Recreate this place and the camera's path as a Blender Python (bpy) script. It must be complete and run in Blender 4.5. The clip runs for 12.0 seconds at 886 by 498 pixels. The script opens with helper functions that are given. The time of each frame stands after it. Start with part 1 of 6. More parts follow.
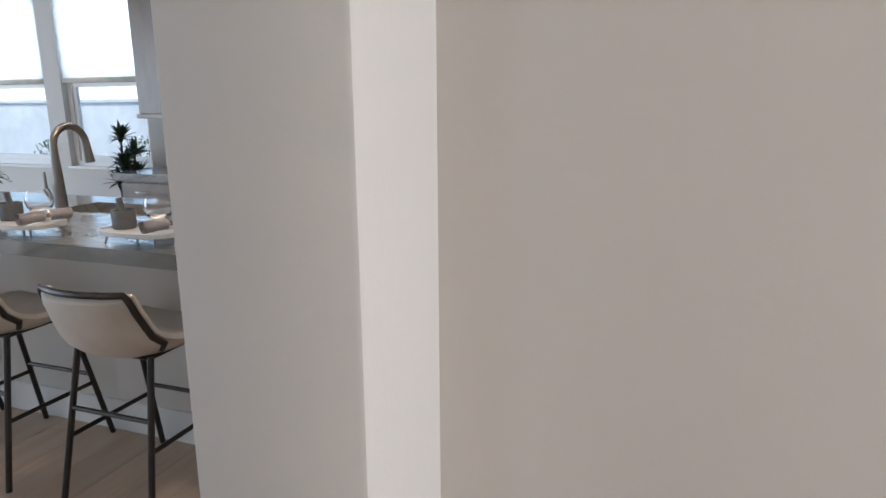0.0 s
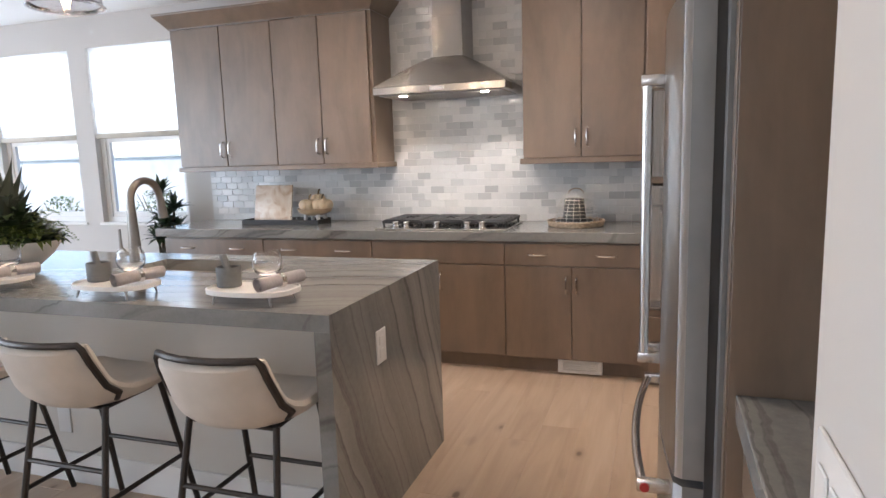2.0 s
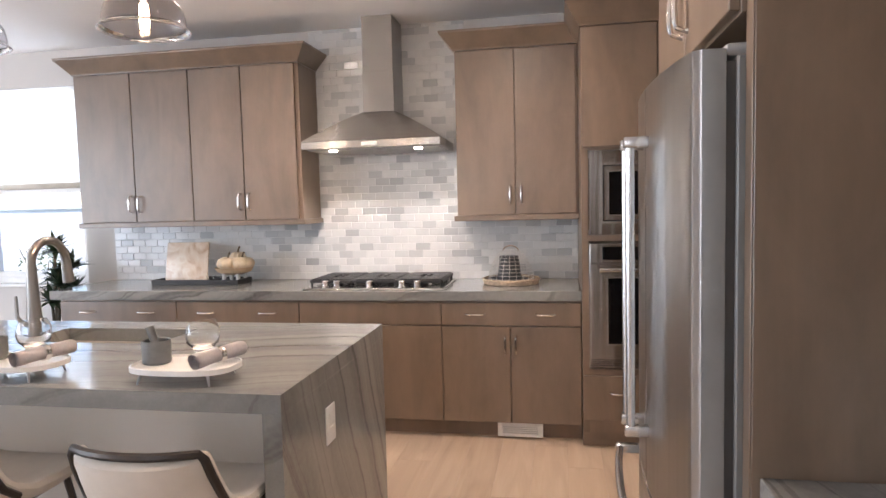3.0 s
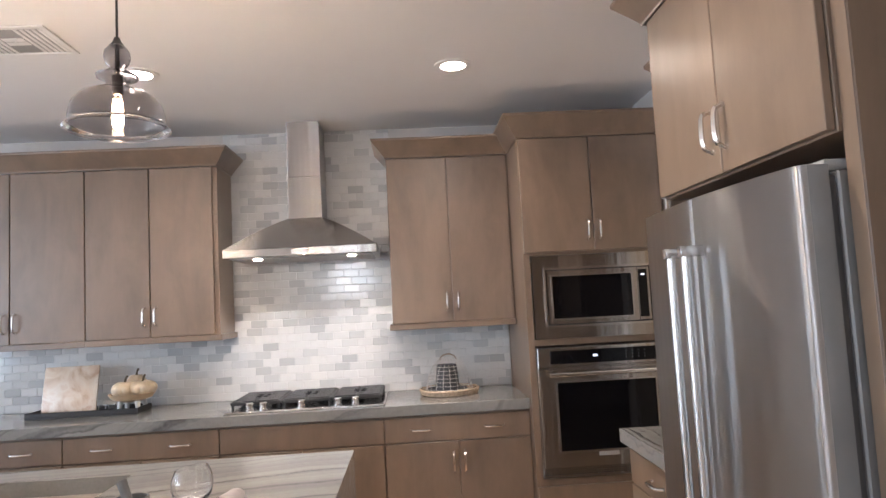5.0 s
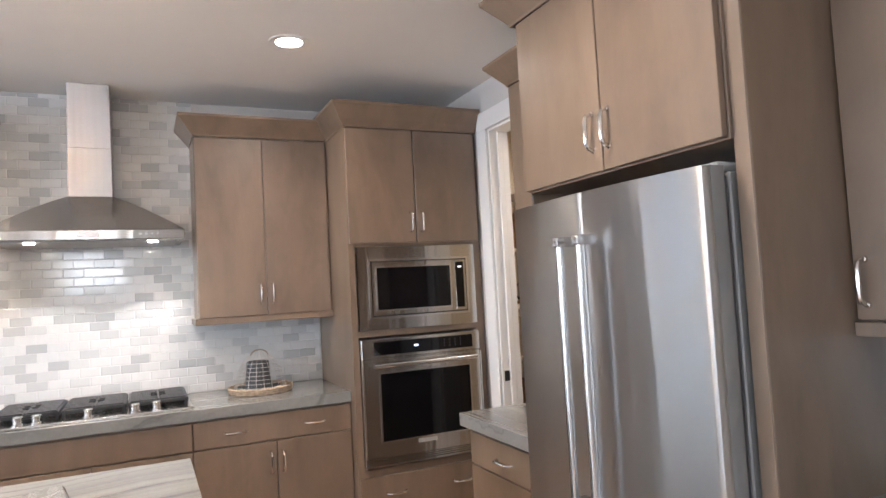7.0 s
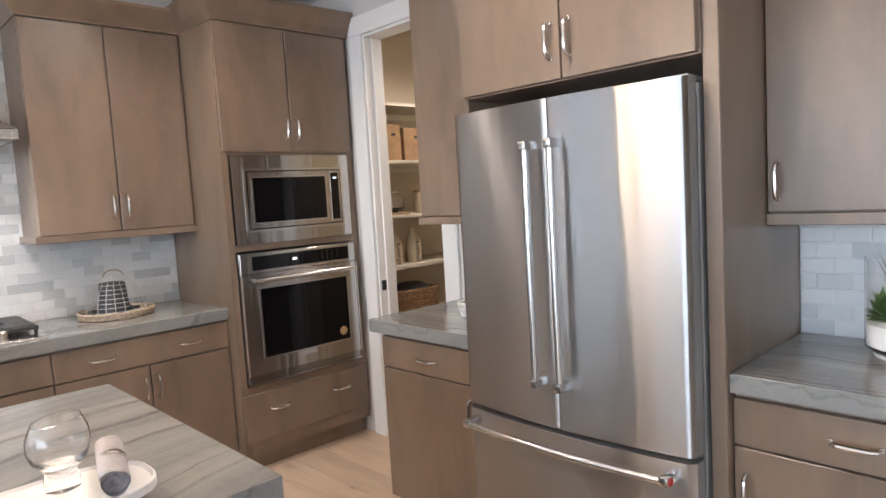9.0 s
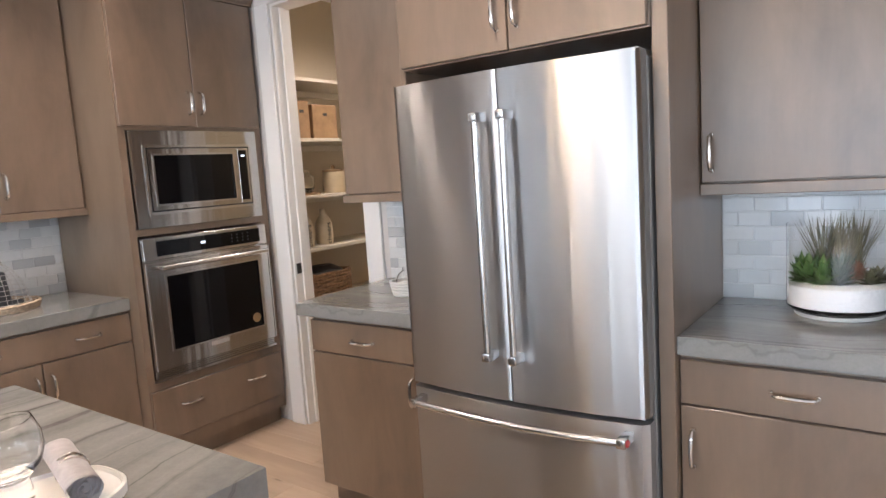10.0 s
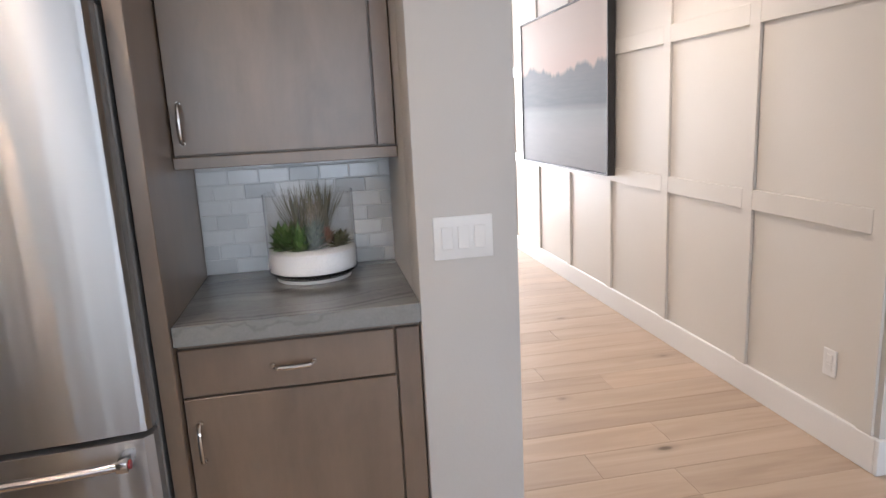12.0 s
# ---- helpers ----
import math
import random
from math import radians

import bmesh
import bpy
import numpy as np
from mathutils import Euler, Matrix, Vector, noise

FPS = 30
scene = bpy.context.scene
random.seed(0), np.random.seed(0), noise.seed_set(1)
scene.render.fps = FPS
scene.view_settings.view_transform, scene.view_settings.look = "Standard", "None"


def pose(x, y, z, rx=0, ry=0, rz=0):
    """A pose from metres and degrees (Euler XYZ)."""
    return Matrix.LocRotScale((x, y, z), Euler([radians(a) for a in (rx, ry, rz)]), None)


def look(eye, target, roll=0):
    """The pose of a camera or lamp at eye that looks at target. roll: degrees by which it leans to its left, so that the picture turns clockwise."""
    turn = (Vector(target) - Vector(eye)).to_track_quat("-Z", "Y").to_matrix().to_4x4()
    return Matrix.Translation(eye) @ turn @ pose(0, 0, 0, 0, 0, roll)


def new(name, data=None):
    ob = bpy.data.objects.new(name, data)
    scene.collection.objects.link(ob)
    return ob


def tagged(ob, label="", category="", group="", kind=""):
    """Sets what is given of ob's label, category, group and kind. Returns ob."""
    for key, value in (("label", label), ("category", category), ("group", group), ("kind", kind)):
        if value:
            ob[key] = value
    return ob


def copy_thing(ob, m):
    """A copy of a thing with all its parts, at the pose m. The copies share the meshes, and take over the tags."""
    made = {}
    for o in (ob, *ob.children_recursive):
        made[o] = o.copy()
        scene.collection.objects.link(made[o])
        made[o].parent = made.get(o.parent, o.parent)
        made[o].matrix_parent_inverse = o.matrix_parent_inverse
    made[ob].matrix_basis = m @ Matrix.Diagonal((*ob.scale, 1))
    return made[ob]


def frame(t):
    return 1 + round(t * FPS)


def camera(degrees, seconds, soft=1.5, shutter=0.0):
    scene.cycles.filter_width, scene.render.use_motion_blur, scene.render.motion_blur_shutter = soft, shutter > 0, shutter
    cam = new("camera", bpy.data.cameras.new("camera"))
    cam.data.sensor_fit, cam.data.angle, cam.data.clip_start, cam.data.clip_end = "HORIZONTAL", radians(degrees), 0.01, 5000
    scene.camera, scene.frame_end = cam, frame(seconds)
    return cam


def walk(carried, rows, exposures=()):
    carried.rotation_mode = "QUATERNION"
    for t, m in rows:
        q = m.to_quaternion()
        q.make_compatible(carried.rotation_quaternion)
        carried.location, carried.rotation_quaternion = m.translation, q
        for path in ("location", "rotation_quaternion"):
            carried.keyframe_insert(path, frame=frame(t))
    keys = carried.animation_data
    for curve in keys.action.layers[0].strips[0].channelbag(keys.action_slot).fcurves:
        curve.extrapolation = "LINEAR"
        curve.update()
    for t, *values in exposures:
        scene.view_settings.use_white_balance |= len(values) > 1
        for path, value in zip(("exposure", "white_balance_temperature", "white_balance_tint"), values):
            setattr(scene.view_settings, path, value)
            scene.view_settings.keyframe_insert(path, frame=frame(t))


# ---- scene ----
cam = camera(68.9, 12.0)
PATH = [
    (0, (0.064, 0.558, 1.422), (-0.599, 2.394, 0.984), -0.46),
    (0.5, (-0.061, 0.558, 1.404), (-0.89, 2.33, 0.987), -0.6),
    (1, (-0.235, 0.529, 1.408), (-1.091, 2.296, 1.026), -1.6),
    (1.5, (-0.364, 0.483, 1.418), (-1.131, 2.295, 1.059), -1.7),
    (2, (-0.457, 0.526, 1.42), (-1.093, 2.398, 1.124), -1.8),
    (2.5, (-0.571, 0.601, 1.434), (-1.067, 2.526, 1.21), -1.5),
    (3, (-0.674, 0.627, 1.447), (-1.028, 2.59, 1.305), -1.4),
    (5, (-1.202, 0.72, 1.494), (-1.094, 2.711, 1.654), -3.0),
    (5.5, (-1.273, 0.768, 1.498), (-1.008, 2.741, 1.683), -3.3),
    (6, (-1.39, 0.771, 1.502), (-0.925, 2.708, 1.682), -3.4),
    (6.5, (-1.514, 0.778, 1.506), (-0.845, 2.656, 1.672), -3.2),
    (7, (-1.593, 0.873, 1.484), (-0.75, 2.684, 1.594), -3.1),
    (9, (-2.073, 1.171, 1.457), (-0.694, 2.609, 1.286), -3.4),
    (9.5, (-2.125, 1.281, 1.432), (-0.621, 2.583, 1.219), -3.5),
    (10, (-2.172, 1.366, 1.434), (-0.563, 2.529, 1.194), -3.7),
    (10.5, (-2.224, 1.44, 1.432), (-0.47, 2.356, 1.141), -3.9),
    (11, (-2.247, 1.481, 1.447), (-0.361, 2.046, 1.095), -4.0),
    (11.5, (-2.141, 1.496, 1.406), (-0.181, 1.617, 1.03), -3.9),
    (12, (-2.022, 1.479, 1.425), (-0.095, 1.13, 1.017), -2.9),
]
GREAT_W, GREAT_S, HALL, HALLCAN, CAN, HOOD, WIN = 20.5, 8, 108, 46, 20, 3.8, 6.0
EXPOSURES = [(0.0, 0.74, 5900, 11), (1.0, 0.93, 6150, 13), (2.0, 1.38, 6300, 15), (3.0, 1.67, 6500, 18), (5.0, 1.62, 6150, 16), (7.0, 1.82, 6050, 14), (9.0, 1.72, 6050, 13), (11.0, 1.6, 6250, 16), (11.5, 1.3, 6250, 16), (12.0, 0.98, 6300, 16)]
walk(cam, [(t, look(eye, target, roll)) for t, eye, target, roll in PATH], EXPOSURES)

# ---- world and sun ----
world = bpy.data.worlds.new("sky")
scene.world = world
world.use_nodes = True
_wn, _wl = world.node_tree.nodes, world.node_tree.links
_sky = _wn.new("ShaderNodeTexSky")
_sky.sky_type, _sky.sun_disc = "NISHITA", False
_sky.sun_elevation, _sky.sun_rotation = radians(52), radians(215)
_sky.dust_density, _sky.ozone_density = 0.2, 2.5
_bg = next(n for n in _wn if n.type == "BACKGROUND")
_bg.inputs["Strength"].default_value = 0.15
_wl.new(_sky.outputs[0], _bg.inputs["Color"])
_sun = new("sun", bpy.data.lights.new("sun", "SUN"))
_sun.data.energy, _sun.data.angle, _sun.data.color = 2.9, radians(0.5), (1.0, 0.95, 0.88)
_sun.matrix_world = look((-5.7, -8.2, 14), (0, 0, 0))


def area_lamp(loc, target, w, h, power, color):
    """Sky light in a window opening."""
    ob = new("window_light", bpy.data.lights.new("window_light", "AREA"))
    ob.data.shape, ob.data.size, ob.data.size_y, ob.data.energy, ob.data.color = "RECTANGLE", w, h, power, color
    ob.matrix_world = look(loc, target)
    return ob


def spot_lamp(loc, target, power, angle, blend, color, radius=0.03):
    ob = new("spot", bpy.data.lights.new("spot", "SPOT"))
    ob.data.energy, ob.data.spot_size, ob.data.spot_blend, ob.data.color = power, radians(angle), blend, color
    ob.data.shadow_soft_size = radius
    ob.matrix_world = look(loc, target)
    return ob


DAY, WARM = (0.73, 0.865, 1.0), (1.0, 0.85, 0.70)
# tall windows of the great room, never walked towards
WEST_Y = (-3.0, -1.6, -0.2, 1.2, 2.6, 4.0)
for y in WEST_Y:
    area_lamp((-8.97, y, 1.45), (0, y, 1.45), 1.08, 2.2, GREAT_W * (0.62 if y > 2 else 1.0), DAY)
area_lamp((-2.45, -3.97, 2.02), (-2.45, 5, 2.02), 0.84, 0.6, GREAT_S, (0.88, 0.94, 1.0))
area_lamp((6.9, 0.3, 1.3), (0, 0.3, 1.2), 1.3, 2.2, HALL, (0.94, 0.97, 1.0))
# sky light behind the drawn part of the three kitchen shades
for x in (-7.17, -5.955, -4.79):
    area_lamp((x, 5.235, 2.04), (x, 0, 2.04), 0.84, 0.66, WIN, DAY)
# recessed cans, hood lamps; the last two cans are unseen, assumed for fridge wall and hall
CANS = ((-0.93, 3.92, CAN), (-2.49, 3.905, CAN), (-1.0, 2.3, CAN), (1.1, 0.3, HALLCAN))
for x, y, power in CANS:
    spot_lamp((x, y, 2.675), (x, y, 0), power, 146, 0.8, WARM, 0.05)
for x in (-2.10, -1.536):
    spot_lamp((x, 4.68, 1.785), (x, 4.96, 0), HOOD, 96, 0.3, (1.0, 0.93, 0.86), 0.015)
# added weak fill under the terrarium cabinet, with no lamp built there
for y, z in ((1.58, 1.315),):
    spot_lamp((0.14, y, z), (0.2, y, 0), 0.22, 140, 0.8, (0.9, 0.95, 1.0), 0.03)
# assumed unseen pantry lamp, without a fitting, to light the shelves
spot_lamp((1.0, 3.9, 2.66), (1.0, 3.9, 0), 22, 150, 0.8, WARM, 0.06)

# ---- materials ----


def material(name):
    m = bpy.data.materials.new(name)
    m.use_nodes = True
    nt = m.node_tree
    return m, nt, nt.nodes["Principled BSDF"]


def node(nt, kind, **props):
    n = nt.nodes.new(kind)
    for k, v in props.items():
        if k in n.inputs:
            n.inputs[k].default_value = v
    return n


def coords(nt, scale, use="Object"):
    tc, mp = nt.nodes.new("ShaderNodeTexCoord"), nt.nodes.new("ShaderNodeMapping")
    mp.inputs["Scale"].default_value = scale
    nt.links.new(tc.outputs[use], mp.inputs["Vector"])
    return mp.outputs["Vector"]


def noise_tex(nt, vec, scale, detail=4.0, rough=0.55, dist=0.0):
    n = nt.nodes.new("ShaderNodeTexNoise")
    n.inputs["Scale"].default_value, n.inputs["Detail"].default_value = scale, detail
    n.inputs["Roughness"].default_value, n.inputs["Distortion"].default_value = rough, dist
    nt.links.new(vec, n.inputs["Vector"])
    return n.outputs["Fac"]


def ramp(nt, fac, stops):
    r = nt.nodes.new("ShaderNodeValToRGB")
    while len(r.color_ramp.elements) < len(stops):
        r.color_ramp.elements.new(0.5)
    for e, (p, c) in zip(r.color_ramp.elements, stops):
        e.position, e.color = p, (*c, 1)
    nt.links.new(fac, r.inputs["Fac"])
    return r.outputs["Color"]


def mix(nt, fac, a, b, blend="MIX"):
    n = nt.nodes.new("ShaderNodeMix")
    n.data_type, n.blend_type = "RGBA", blend
    for sock, v in ((n.inputs[0], fac), (n.inputs[6], a), (n.inputs[7], b)):
        if isinstance(v, bpy.types.NodeSocket):
            nt.links.new(v, sock)
        elif isinstance(v, tuple):
            sock.default_value = (*v, 1)
        else:
            sock.default_value = v
    return n.outputs[2]


def bump(nt, bsdf, fac, strength, dist=0.002):
    b = nt.nodes.new("ShaderNodeBump")
    b.inputs["Strength"].default_value, b.inputs["Distance"].default_value = strength, dist
    nt.links.new(fac, b.inputs["Height"])
    nt.links.new(b.outputs["Normal"], bsdf.inputs["Normal"])


def scaled(nt, fac, lo, hi):
    n = nt.nodes.new("ShaderNodeMapRange")
    n.inputs["To Min"].default_value, n.inputs["To Max"].default_value = lo, hi
    nt.links.new(fac, n.inputs["Value"])
    return n.outputs["Result"]


def rand_of(nt):
    return nt.nodes.new("ShaderNodeObjectInfo").outputs["Random"]


def plain(name, color, rough=0.5, metal=0.0, spread=0.12, size=6.0, relief=0.05):
    """A surface with faint mottling and fine relief."""
    m, nt, b = material(name)
    v = coords(nt, (1, 1, 1))
    n = noise_tex(nt, v, size, 5)
    lo = tuple(c * (1 - spread) for c in color)
    hi = tuple(min(1.0, c * (1 + spread)) for c in color)
    nt.links.new(ramp(nt, n, [(0.3, lo), (0.7, hi)]), b.inputs["Base Color"])
    nt.links.new(scaled(nt, noise_tex(nt, v, size * 5, 3), rough * 0.85, min(1, rough * 1.15)), b.inputs["Roughness"])
    b.inputs["Metallic"].default_value = metal
    if relief:
        bump(nt, b, noise_tex(nt, v, size * 25, 3), relief)
    return m


def paint_wall(name, color, rough=0.7):
    """Orange-peel wall paint."""
    m, nt, b = material(name)
    v = coords(nt, (1, 1, 1))
    lo = tuple(c * 0.965 for c in color)
    nt.links.new(ramp(nt, noise_tex(nt, v, 1.3, 4), [(0.3, lo), (0.7, color)]), b.inputs["Base Color"])
    b.inputs["Roughness"].default_value = rough
    h = mix(nt, 0.5, noise_tex(nt, v, 75, 2), noise_tex(nt, v, 16, 3))
    bump(nt, b, h, 0.22, 0.003)
    return m


def stained_wood(name, dark, light, rough=0.34):
    """Stained cabinet wood with upright grain."""
    m, nt, b = material(name)
    off = nt.nodes.new("ShaderNodeVectorMath")
    off.operation = "ADD"
    sc = nt.nodes.new("ShaderNodeVectorMath")
    sc.operation = "SCALE"
    sc.inputs[0].default_value = (3.1, 7.7, 5.3)
    nt.links.new(rand_of(nt), sc.inputs["Scale"])
    nt.links.new(coords(nt, (1, 1, 1)), off.inputs[0])
    nt.links.new(sc.outputs[0], off.inputs[1])

    def stretched(s):
        mp = nt.nodes.new("ShaderNodeMapping")
        mp.inputs["Scale"].default_value = s
        nt.links.new(off.outputs[0], mp.inputs["Vector"])
        return mp.outputs["Vector"]
    fine = noise_tex(nt, stretched((130, 130, 4)), 1.0, 5, 0.6)
    broad = noise_tex(nt, stretched((5.5, 5.5, 1.2)), 1.0, 4, 0.55, 0.6)
    blotch = noise_tex(nt, stretched((6, 6, 3.5)), 1.0, 5, 0.65, 0.5)
    c = ramp(nt, broad, [(0.32, dark), (0.68, light)])
    c = mix(nt, scaled(nt, fine, 0.0, 0.24), c, tuple(x * 0.62 for x in dark))
    c = mix(nt, scaled(nt, blotch, -0.25, 0.7), c, tuple(min(1, x * 1.25) for x in light))
    tone = mix(nt, rand_of(nt), (0.93, 0.93, 0.94), (1.05, 1.04, 1.03))
    nt.links.new(mix(nt, 1.0, c, tone, "MULTIPLY"), b.inputs["Base Color"])
    nt.links.new(scaled(nt, blotch, rough - 0.04, rough + 0.07), b.inputs["Roughness"])
    b.inputs["Specular IOR Level"].default_value = 0.75
    b.inputs["Coat Weight"].default_value, b.inputs["Coat Roughness"].default_value = 0.2, 0.3
    bump(nt, b, fine, 0.06, 0.001)
    return m


def quartzite(name):
    """Grey-green quartzite with dark veins that run along the slab and fold down its end."""
    m, nt, b = material(name)
    v = coords(nt, (1, 1, 1))
    sep = nt.nodes.new("ShaderNodeSeparateXYZ")
    nt.links.new(v, sep.inputs[0])

    def math(op, a, c, d=None):
        n = nt.nodes.new("ShaderNodeMath")
        n.operation = op
        for s, q in zip(n.inputs, (a, c, d)):
            if isinstance(q, bpy.types.NodeSocket):
                nt.links.new(q, s)
            elif q is not None:
                s.default_value = q
        return n.outputs[0]
    warp = noise_tex(nt, v, 1.5, 4, 0.5)
    slow = noise_tex(nt, v, 0.7, 2)
    across = math("MULTIPLY_ADD", sep.outputs["X"], -0.18, sep.outputs["Y"])
    across = math("MULTIPLY_ADD", sep.outputs["Z"], 0.5, across)
    across = math("MULTIPLY_ADD", warp, 0.16, across)
    across = math("MULTIPLY_ADD", slow, 0.3, across)
    across = math("MULTIPLY_ADD", noise_tex(nt, v, 7, 4, 0.6), 0.035, across)
    comb = nt.nodes.new("ShaderNodeCombineXYZ")
    nt.links.new(across, comb.inputs["X"])

    def bands(scale, seed):
        cx = nt.nodes.new("ShaderNodeVectorMath")
        cx.operation = "ADD"
        cx.inputs[1].default_value = (seed, seed * 2, 0)
        nt.links.new(comb.outputs[0], cx.inputs[0])
        return noise_tex(nt, cx.outputs[0], scale, 3, 0.6)
    broad, vein, fine = bands(6, 1.3), bands(15, 4.1), bands(48, 9.7)
    grain = noise_tex(nt, v, 42, 4)
    c = ramp(nt, broad, [(0.32, (0.160, 0.162, 0.157)), (0.5, (0.236, 0.236, 0.225)), (0.68, (0.338, 0.334, 0.314))])
    c = mix(nt, scaled(nt, fine, 0.0, 0.5), c, (0.205, 0.207, 0.203))
    dark = ramp(nt, vein, [(0.35, (1, 1, 1)), (0.405, (0.4, 0.4, 0.4)), (0.45, (0, 0, 0))])
    c = mix(nt, dark, c, (0.070, 0.070, 0.067))
    hair = ramp(nt, bands(19, 6.4), [(0.355, (0, 0, 0)), (0.375, (0.6, 0.6, 0.6)), (0.40, (0, 0, 0))])
    c = mix(nt, hair, c, (0.062, 0.061, 0.057))
    c = mix(nt, scaled(nt, grain, -0.15, 0.4), c, (0.345, 0.340, 0.322))
    c = mix(nt, scaled(nt, noise_tex(nt, v, 130, 3, 0.7), -0.2, 0.35), c, (0.12, 0.12, 0.115))
    nt.links.new(c, b.inputs["Base Color"])
    nt.links.new(scaled(nt, grain, 0.10, 0.20), b.inputs["Roughness"])
    b.inputs["Specular IOR Level"].default_value = 0.7
    bump(nt, b, mix(nt, 0.5, grain, noise_tex(nt, v, 130, 3, 0.7)), 0.09, 0.001)
    return m


def tile_marble(name):
    """Glazed marble: each piece a little different in tone."""
    m, nt, b = material(name)
    tone = ramp(nt, rand_of(nt), [(0.0, (0.45, 0.46, 0.465)), (0.14, (0.55, 0.56, 0.56)), (0.34, (0.65, 0.655, 0.645)),
                                   (0.6, (0.73, 0.725, 0.71)), (1.0, (0.77, 0.765, 0.75))])
    v = coords(nt, (1, 1, 1))
    veil = noise_tex(nt, v, 22, 4, 0.6, 0.8)
    nt.links.new(mix(nt, scaled(nt, veil, 0.0, 0.3), tone, (0.5, 0.51, 0.52)), b.inputs["Base Color"])
    b.inputs["Roughness"].default_value = 0.09
    bump(nt, b, noise_tex(nt, v, 14, 2), 0.05, 0.004)
    return m


def tile_marble_joined(name):
    m, nt, b = material(name)
    isl = nt.nodes.new("ShaderNodeNewGeometry").outputs["Random Per Island"]
    tone = ramp(nt, isl, [(0.0, (0.45, 0.46, 0.465)), (0.14, (0.55, 0.56, 0.56)), (0.34, (0.65, 0.655, 0.645)),
                          (0.6, (0.73, 0.725, 0.71)), (1.0, (0.77, 0.765, 0.75))])
    v = coords(nt, (1, 1, 1))
    veil = noise_tex(nt, v, 22, 4, 0.6, 0.8)
    nt.links.new(mix(nt, scaled(nt, veil, 0.0, 0.3), tone, (0.5, 0.51, 0.52)), b.inputs["Base Color"])
    b.inputs["Roughness"].default_value = 0.09
    bump(nt, b, noise_tex(nt, v, 14, 2), 0.05, 0.004)
    return m


def brushed_steel(name, color=(0.46, 0.455, 0.45), rough=0.27, aniso=0.82):
    """Stainless steel brushed across, so that reflections stretch up and down."""
    m, nt, b = material(name)
    b.inputs["Metallic"].default_value = 1.0
    v = coords(nt, (1.2, 1.2, 700))
    n = noise_tex(nt, v, 1.0, 4)
    nt.links.new(ramp(nt, n, [(0.3, tuple(c * 0.985 for c in color)), (0.7, color)]), b.inputs["Base Color"])
    nt.links.new(scaled(nt, n, rough * 0.96, rough * 1.04), b.inputs["Roughness"])
    b.inputs["Anisotropic"].default_value = aniso
    tg = nt.nodes.new("ShaderNodeVectorTransform")
    tg.vector_type, tg.convert_from, tg.convert_to = "VECTOR", "OBJECT", "WORLD"
    tg.inputs[0].default_value = (0, 0, 1)
    nt.links.new(tg.outputs[0], b.inputs["Tangent"])
    wob = noise_tex(nt, coords(nt, (10, 10, 0.5)), 1.0, 2)
    bump(nt, b, wob, 0.32, 0.013)
    return m


def polished(name, color, rough=0.12):
    m, nt, b = material(name)
    b.inputs["Metallic"].default_value = 1.0
    b.inputs["Base Color"].default_value = (*color, 1)
    nt.links.new(scaled(nt, noise_tex(nt, coords(nt, (1, 1, 1)), 40, 3), rough * 0.7, rough * 1.4), b.inputs["Roughness"])
    return m


def clear_glass(name, color=(1, 1, 1), rough=0.0, ior=1.45):
    m, nt, b = material(name)
    b.inputs["Base Color"].default_value = (*color, 1)
    b.inputs["Transmission Weight"].default_value = 1.0
    b.inputs["Roughness"].default_value, b.inputs["IOR"].default_value = rough, ior
    return m


def glow(name, color, strength):
    m, nt, b = material(name)
    b.inputs["Base Color"].default_value = (*color, 1)
    b.inputs["Emission Color"].default_value = (*color, 1)
    b.inputs["Emission Strength"].default_value = strength
    return m


